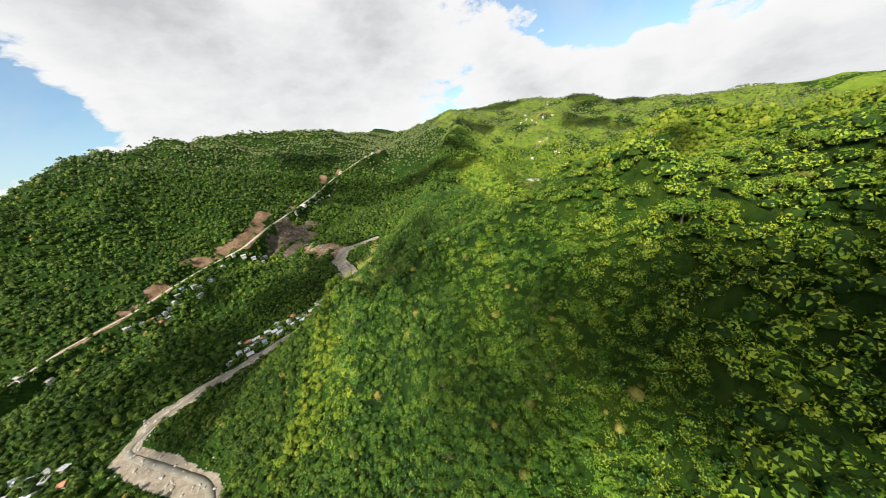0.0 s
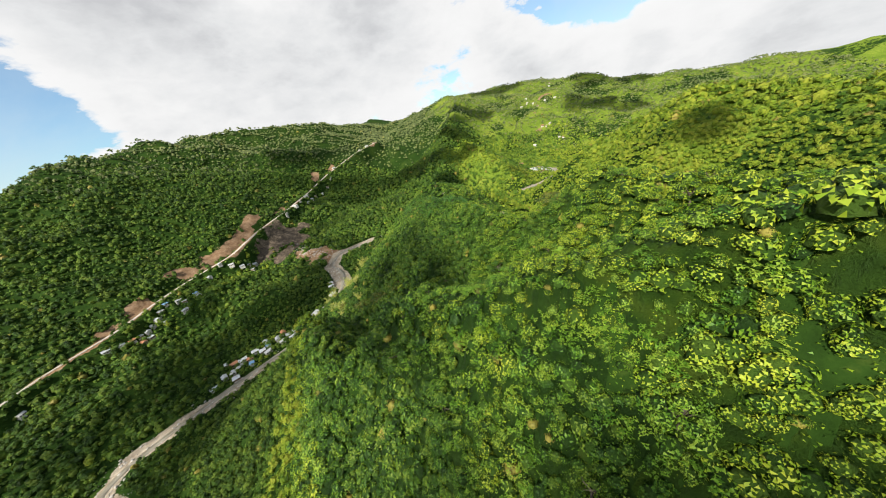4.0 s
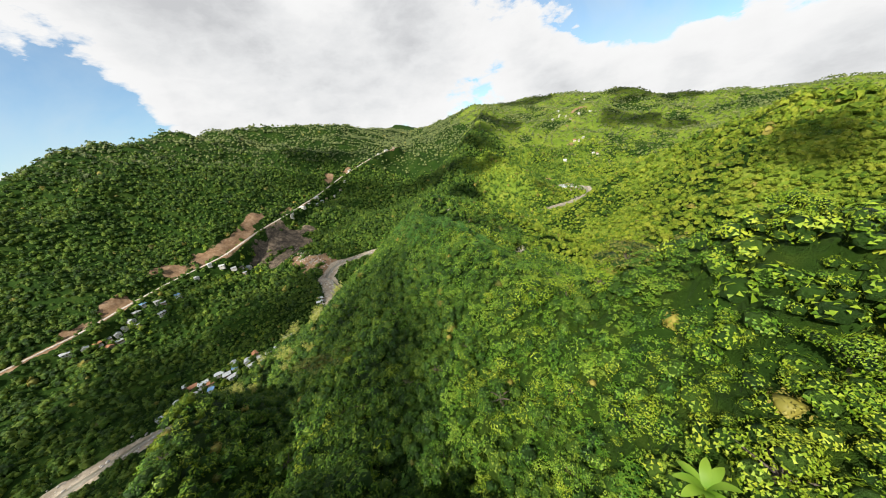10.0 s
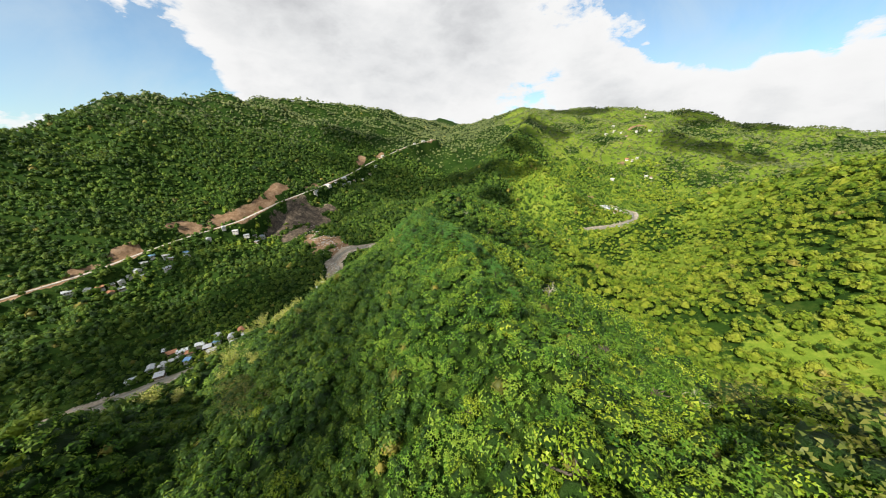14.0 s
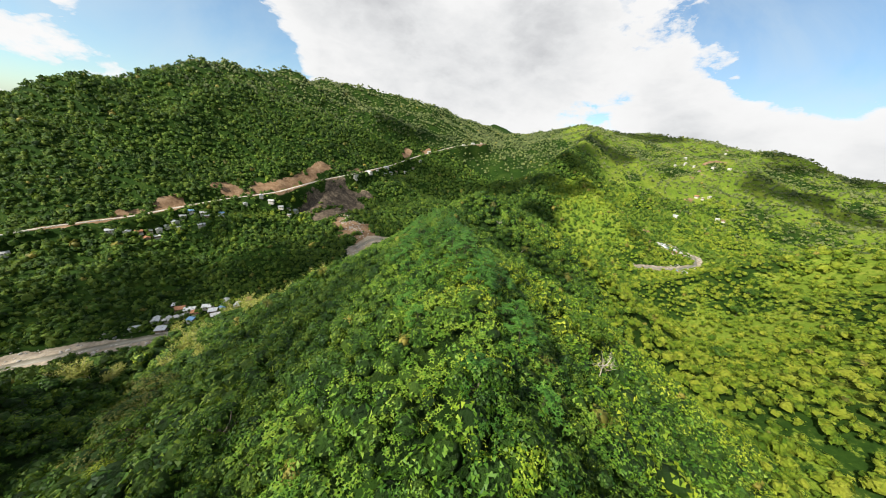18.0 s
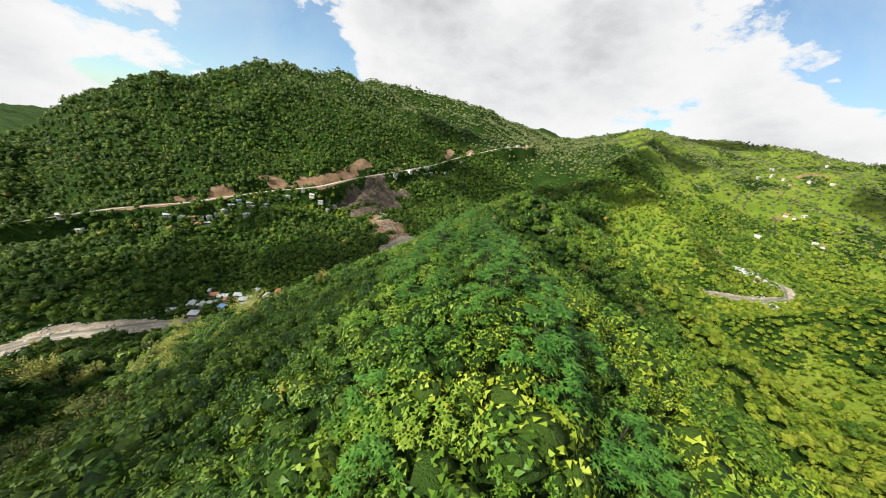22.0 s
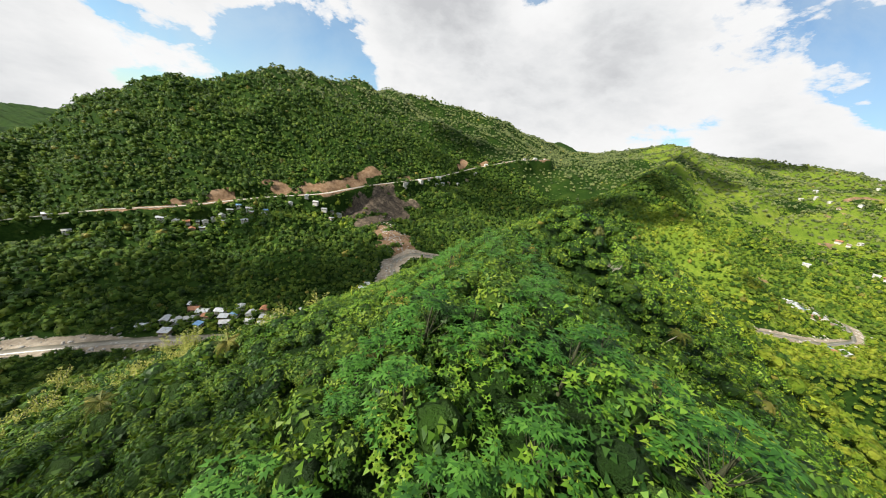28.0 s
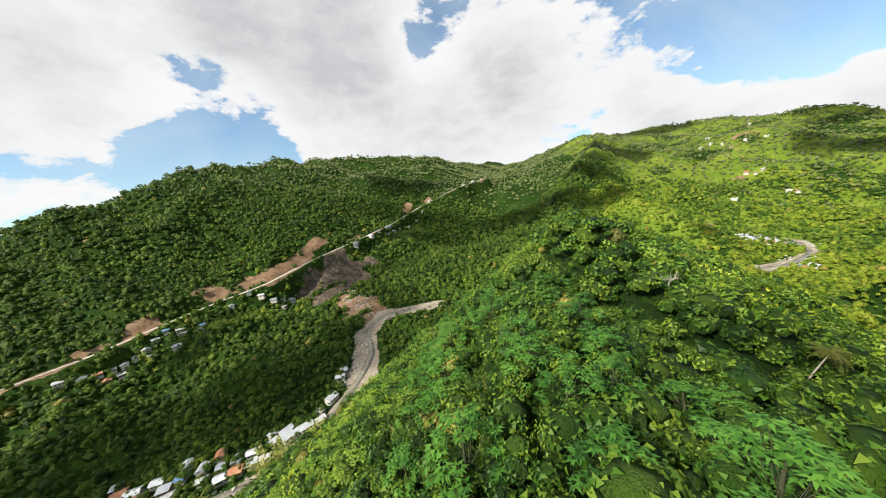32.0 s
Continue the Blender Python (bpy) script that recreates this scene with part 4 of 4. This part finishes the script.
spread_out(broad_tree("shrub_tree", 4, 3.2, 1.8, LEAF_FRESH, "low yellow-green tree with small leaves", 0.10, 7, 140), scatter(45, 4, -25, 70, 60, 250, 3.6, off_crest), 4)
spread_out(broad_tree("shrub_tree", 5, 3.4, 1.7, LEAF_DEEP, "low dark green tree with small leaves", 0.10, 7, 140), scatter(45, 5, -60, 45, 120, 262, 3.6, off_crest), 5)
spread_out(broad_tree("umbrella_tree", 6, 5.4, 4.2, LEAF_OLIVE, "wide flat-crowned olive-green tree in the hollow", 0.15, 14, 110, 0.4, "umbrella trees"), [(50, 122), (41, 116), (62, 126), (72, 118), (84, 128), (58, 138), (96, 140), (80, 150), (-33, 145), (-22, 140), (-44, 152)], 6, 0.8, 1.2)
spread_out(rosette_tree("rosette_tree", 7, 4.2, 1.7, LEAF_HEAD, "slender young tree with drooping pale green leaf heads"), scatter(60, 7, -18, 24, 150, 222, 2.2, lambda x, y: abs(x - (12 - (y - 165) * 0.42)) < 9), 7)
spread_out(rosette_tree("rosette_tree", 8, 3.4, 1.5, LEAF_HEAD, "low young tree with fresh green leaf heads", 44, 11, 0.33), scatter(36, 8, -20, 26, 140, 235, 2.6, lambda x, y: abs(x - (14 - (y - 165) * 0.42)) < 12), 8)
spread_out(broad_tree("hilltop_tree", 9, 8.0, 4.0, LEAF_DEEP, "dark tree standing up from the hill's crest", 0.7, 7, 40, 0.8, "trees along the skyline"), [(-600 + 14 * math.sin(k * 2.1), 300 + k * 13.5) for k in range(34)], 9, 0.7, 1.3)
spread_out(broad_tree("dark_tree", 10, 5.5, 3.0, LEAF_DEEP, "round dark tree standing out of the thicket", 0.2, 10, 110), [(34.2, 174.8), (36.5, 178.5), (37.9, 246), (27, 241), (139, 302), (118, 268), (150, 318)], 10, 0.8, 1.15)
spread_out(bamboo(11, "clump of pale yellow-green bamboo on the spur"), [(-70 - 12 * math.sin(k * 0.9) + (k % 3) * 5, 150 + k * 2.9) for k in range(30)], 11, 0.8, 1.35)
for k, (x, y, h, lean) in enumerate([(20.6, 224.2, 3.4, (2.6, 1.1)), (95, 150, 6.0, (0.4, 0.3)), (88, 136, 5.0, (-0.4, 0.5)), (112, 160, 6.0, (0.6, 0.2)), (76, 142, 5.0, (0.3, -0.4)), (-40, 176, 3.4, (0.4, 0.4)), (-30, 186, 3.0, (0.3, 0.1)), (130, 175, 6.0, (0.2, 0.4))]):
    p = palm(20 + k, h, lean, "leaning coconut palm with drooping fronds" if k == 0 else "coconut palm with yellowing fronds in the thicket")
    p.matrix_basis = pose(x, y, float(land(x, y)) + 0.6, 0, 0, 0)
spread_out(banana(31, "banana plant with broad torn leaves"), [(28.4, 87), (30.2, 88.2)], 31, 0.8, 1.0, -1.6)
spread_out(bare_tree(32, "leafless grey-white tree among the crowns"), [(50.5, 142.5), (53.5, 141), (63.5, 140), (60, 143), (36.5, 167.5), (12, 231.5)], 32, 0.5, 0.8, -1.4)

# ---- houses along road and river ----
def box(x0, x1, y0, y1, z0, z1):
    v = np.array([(x, y, z) for x in (x0, x1) for y in (y0, y1) for z in (z0, z1)], float)
    return v, np.array([(0, 1, 3, 2), (4, 6, 7, 5), (0, 4, 5, 1), (2, 3, 7, 6), (0, 2, 6, 4), (1, 5, 7, 3)])


def sheet_roof(w, d, eave, rise, over, single=False):
    """A roof of corrugated sheets: folded strips with real thickness, over a gable or sloping one way."""
    n = 24
    ys = np.linspace(-d / 2 - over, d / 2 + over, n + 1)
    wave = 0.05 * (np.arange(n + 1) % 2)
    if single:
        prof = [(-w / 2 - over, eave + rise), (w / 2 + over, eave)]
    else:
        k = rise / (w / 2)
        prof = [(-w / 2 - over, eave - over * k), (0.0, eave + rise), (w / 2 + over, eave - over * k)]
    rows = [np.stack([np.full(n + 1, x), ys, z + wave], 1) for x, z in prof] + [np.stack([np.full(n + 1, x), ys, z + wave - 0.08], 1) for x, z in prof[::-1]]
    v = np.concatenate(rows)
    m = len(rows)
    f = [(a * (n + 1) + k, a * (n + 1) + k + 1, ((a + 1) % m) * (n + 1) + k + 1, ((a + 1) % m) * (n + 1) + k) for a in range(m) for k in range(n)]
    return v, np.array(f)


def house(seed, w, d, h, wall_mat, roof_mat, label, single=False):
    """A small house: walls on a footing, sheet roof, door and windows with frames."""
    root = thing("house", label, "house", "village houses")
    t = 0.15
    part("footing", box(-w / 2 - 0.1, w / 2 + 0.1, -d / 2 - 0.1, d / 2 + 0.1, -3.0, 0.12), CONCRETE, root, smooth=False)
    rise = 0.7 if single else w * 0.22
    for s in (-1, 1):
        part("wall", box(s * w / 2 - t / 2, s * w / 2 + t / 2, -d / 2, d / 2, 0.12, h + (rise if single and s < 0 else 0)), wall_mat, root, smooth=False)
        v = np.array([(-w / 2, s * d / 2 - t / 2, 0.12), (w / 2, s * d / 2 - t / 2, 0.12), (w / 2, s * d / 2 - t / 2, h), (0, s * d / 2 - t / 2, h + (rise / 2 if single else rise)), (-w / 2, s * d / 2 - t / 2, h + (rise if single else 0))], float)
        v = np.concatenate([v, v + (0, t, 0)])
        f = [(0, 1, 2, 3), (0, 3, 4, 4), (5, 8, 7, 6), (5, 9, 9, 8)] + [(k, (k + 1) % 5, (k + 1) % 5 + 5, k + 5) for k in range(5)]
        me = bpy.data.meshes.new("wall")
        me.from_pydata([tuple(c) for c in v], [], [tuple(dict.fromkeys(q)) for q in f])
        me.materials.append(wall_mat)
        part("wall", me, None, root)
    part("roof", sheet_roof(w, d, h + 0.06, rise, 0.55, single), roof_mat, root, smooth=False)
    door = part("door", box(w / 2 + t / 2, w / 2 + t / 2 + 0.05, -0.45, 0.45, 0.15, 2.1), WOOD, root, smooth=False)
    part("handle", box(w / 2 + t / 2 + 0.05, w / 2 + t / 2 + 0.1, 0.3, 0.36, 1.0, 1.12), STEEL, door, smooth=False)
    for y in (-d * 0.3, d * 0.3):
        win = part("window", box(w / 2 + t / 2, w / 2 + t / 2 + 0.03, y - 0.5, y + 0.5, 0.95, 1.85), GLASS_DARK, root, smooth=False)
        part("frame", join([box(w / 2 + t / 2, w / 2 + t / 2 + 0.07, y - 0.56, y + 0.56, z, z + 0.06) for z in (0.89, 1.85)] + [box(w / 2 + t / 2, w / 2 + t / 2 + 0.07, y + q, y + q + 0.05, 0.95, 1.85) for q in (-0.56, -0.025, 0.51)]), WOOD, win, smooth=False)
    return root


WALL_A = plain("plastered_blocks", (0.36, 0.34, 0.31), (0.62, 0.60, 0.56), 0.7, bump=0.2)
WALL_B = plain("weathered_boards", (0.16, 0.115, 0.075), (0.34, 0.26, 0.18), 0.9, bump=0.3)
WOOD = plain("painted_wood", (0.10, 0.07, 0.05), (0.24, 0.17, 0.12), 2.0, bump=0.2)
ROOF_ZINC = plain("zinc_sheet", (0.36, 0.37, 0.38), (0.64, 0.65, 0.66), 0.6, rough=0.42, bump=0.15, metal=0.35)
ROOF_OLD = plain("dull_sheet", (0.34, 0.33, 0.32), (0.62, 0.61, 0.60), 0.7, rough=0.55, bump=0.15, metal=0.2)
ROOF_RUST = plain("rusty_sheet", (0.22, 0.085, 0.035), (0.48, 0.22, 0.11), 0.8, rough=0.7, bump=0.2)
ROOF_BLUE = plain("blue_sheet", (0.09, 0.20, 0.36), (0.20, 0.36, 0.55), 0.8, rough=0.5, bump=0.15)
STEEL = plain("steel", (0.35, 0.35, 0.36), (0.55, 0.55, 0.56), 3.0, rough=0.4, metal=0.8)
GLASS_DARK, N = material("window_glass")
bs = N.n("ShaderNodeBsdfPrincipled", {"Base Color": (0.03, 0.035, 0.04, 1), "Roughness": 0.08})
N.n("ShaderNodeOutputMaterial", {0: bs.outputs[0]})

KIT = [
    house(1, 5.2, 7.0, 2.6, WALL_A, ROOF_ZINC, "small plastered house with a bright zinc gable roof"),
    house(2, 4.4, 5.6, 2.4, WALL_B, ROOF_ZINC, "small timber house with a bright sloping zinc roof", True),
    house(3, 5.4, 6.4, 2.6, WALL_B, ROOF_RUST, "small timber house with a rusty red sheet roof"),
    house(4, 4.6, 6.2, 2.5, WALL_A, ROOF_OLD, "small house with a dull grey sheet roof"),
    house(5, 4.2, 5.0, 2.4, WALL_A, ROOF_BLUE, "small plastered house with a blue sheet roof", True),
    house(6, 6.0, 9.0, 2.9, WALL_A, ROOF_ZINC, "long plastered house with a white sheet roof"),
]
used = [False] * len(KIT)


def settle(spots, kinds, seed, near_road=False):
    """Stands a house at every spot, turned along the nearest stretch of road or river."""
    rng = random.Random(seed)
    for k, (x, y) in enumerate(spots):
        i = kinds[k % len(kinds)]
        line = ROAD if near_road else RIVER
        a, b = min(zip(line, line[1:]), key=lambda s: (s[0][0] + s[1][0] - 2 * x) ** 2 + (s[0][1] + s[1][1] - 2 * y) ** 2)
        turn = math.degrees(math.atan2(b[1] - a[1], b[0] - a[0])) - 90 + rng.uniform(-16, 16) + rng.choice((0, 0, 90))
        m = pose(x, y, float(land(x, y)) + 0.7, 0, 0, turn)
        m = m @ Matrix.Scale(rng.uniform(0.75, 0.95), 4)
        if used[i]:
            copy_thing(KIT[i], m).matrix_basis = m
        else:
            KIT[i].matrix_basis = m
            used[i] = True


settle([(-133, 311), (-139, 333), (-138, 327), (-134, 302), (-130, 297), (-136, 292), (-142, 286), (-150, 282), (-147, 288), (-154, 285), (-158, 275), (-152, 270), (-147, 274), (-164, 270)], [0, 1, 0, 1, 3, 0, 5, 1], 41)
settle([(-162, 261), (-157, 265), (-169, 265), (-172, 258), (-178, 262), (-185, 256), (-188, 250), (-182, 248), (-196, 252), (-198, 245), (-206, 246), (-214, 244), (-222, 246), (-208, 232), (-214, 229), (-193, 238), (-200, 224), (-205, 238), (-217, 219), (-176, 270), (-190, 262)], [0, 2, 1, 3, 0, 4, 1, 3, 0, 2], 42)
settle([(-319, 141), (-305, 138), (-290, 135), (-273, 131), (-289, 126), (-310, 128), (-300, 146), (-284, 142), (-325, 132), (-296, 120)], [0, 1, 3, 2, 0, 1], 43)
settle([(-345, 284), (-342, 291), (-340, 298), (-338, 305), (-337, 312), (-336, 319), (-335, 327), (-333, 335), (-352, 276), (-332, 291), (-331, 299), (-328, 318), (-322, 340), (-301, 345), (-314, 338), (-308, 350), (-311, 329)], [0, 2, 1, 0, 3, 5, 1, 4], 44, True)
settle([(-278, 403), (-276, 412), (-286, 397), (-274, 420), (-268, 405), (-296, 392), (-306, 378), (-388, 216), (-379, 222), (-252, 568), (-250, 590), (-242, 604), (-240, 622), (-238, 640), (-228, 660), (-246, 615), (-220, 680), (-214, 700), (-208, 734), (-180, 760), (-150, 800), (-135, 830), (-120, 860), (-105, 880)], [0, 1, 3, 5, 1, 0], 45, True)
settle([(219, 561), (223, 556), (228, 551), (212, 562), (206, 566), (213, 548), (205, 556), (216, 570), (222, 574), (192, 481), (198, 476), (189, 473), (210, 577), (203, 574)], [0, 3, 1, 4, 0, 2], 46)
settle([(347, 909), (351, 888), (379, 903), (331, 917), (318, 762), (329, 766), (324, 707), (331, 704), (340, 945), (404, 895), (424, 882), (336, 925), (311, 905), (312, 770), (262, 700), (440, 1010), (455, 1040)], [3, 2, 0, 3, 1, 3], 47)

# ---- along the road ----
wall = thing("retaining_wall", "pale concrete retaining wall that carries the road's bend", "retaining wall")
for k in range(9):
    part("panel", box(-0.4 - 0.35 * k * 0.0, 0.4, k * 4.0 - 18, k * 4.0 - 14.06, -11 + abs(k - 4) * 1.6, 0.9 + 0.02 * (k % 2)), CONCRETE, wall, smooth=False)
wall.matrix_basis = pose(-256.5, 540, 113.4, 0, 0, 14)
post = mesh_of("post", *box(-0.12, 0.12, -0.12, 0.12, -0.6, 0.95), [CONCRETE], False)
rail = mesh_of("rail", *box(-0.05, 0.05, -3.0, 3.0, 0.45, 0.75), [STEEL], False)
for s, ((x0, y0, z0), (x1, y1, z1)) in enumerate(zip(ROAD[1:10], ROAD[2:11])):
    if s not in (0, 1, 2, 6, 7):
        continue
    barrier = thing("guard_rail", "concrete posts with a grey steel rail beside the road", "guard rail", "guard rails")
    n = int(math.hypot(x1 - x0, y1 - y0) / 6)
    turn = math.degrees(math.atan2(y1 - y0, x1 - x0)) - 90
    for k in range(n):
        u = (k + 0.5) / n
        side = Vector((y1 - y0, x0 - x1, 0)).normalized() * 3.6
        m = pose(x0 + (x1 - x0) * u + side.x, y0 + (y1 - y0) * u + side.y, z0 + (z1 - z0) * u + 0.25, 0, 0, turn)
        for name, me in (("post", post), ("rail", rail)):
            p = part(name, me, None, barrier)
            p.matrix_basis = m

# ---- boulders and rubble ----
def rubble(name, spots, label):
    rng = random.Random(len(spots))
    base = []
    for k in range(3):
        bm = bmesh.new()
        bmesh.ops.create_icosphere(bm, subdivisions=1, radius=1.0)
        for v in bm.verts:
            v.co *= 1 + 0.5 * noise.noise(v.co * 1.3 + Vector((k * 5, 0, 0)))
        base.append((np.array([v.co[:] for v in bm.verts]), np.array([[v.index for v in f.verts] for f in bm.faces])))
        bm.free()
    p = np.array([(x, y, float(land(x, y)) + 0.1) for x, y in spots])
    r = np.array([0.25 + 1.1 * rng.random() ** 4 for _ in spots])
    v, f = stamp(base, p, np.stack([r, r * 0.7], 1), np.array([rng.uniform(0, 6) for _ in spots]), np.array([rng.randrange(3) for _ in spots]))
    return tagged(new(name, mesh_of(name, v, f, [STONE], False)), label, "stones", kind="stuff")


rng = np.random.RandomState(5)
spots = []
for (x0, y0, z0), (x1, y1, z1) in zip(RIVER[:-4], RIVER[1:-3]):
    for u in rng.uniform(0, 1, 70):
        spots.append((x0 + (x1 - x0) * u + rng.normal() * 6, y0 + (y1 - y0) * u + rng.normal() * 6))
rubble("river_stones", spots, "grey boulders strewn over the gravel bed")
rubble("slide_rubble", [(-160 - 62 * u + rng.normal() * 7, 402 + 52 * u + rng.normal() * 8) for u in rng.uniform(0, 1, 420)], "broken brown rock at the foot of the slide")
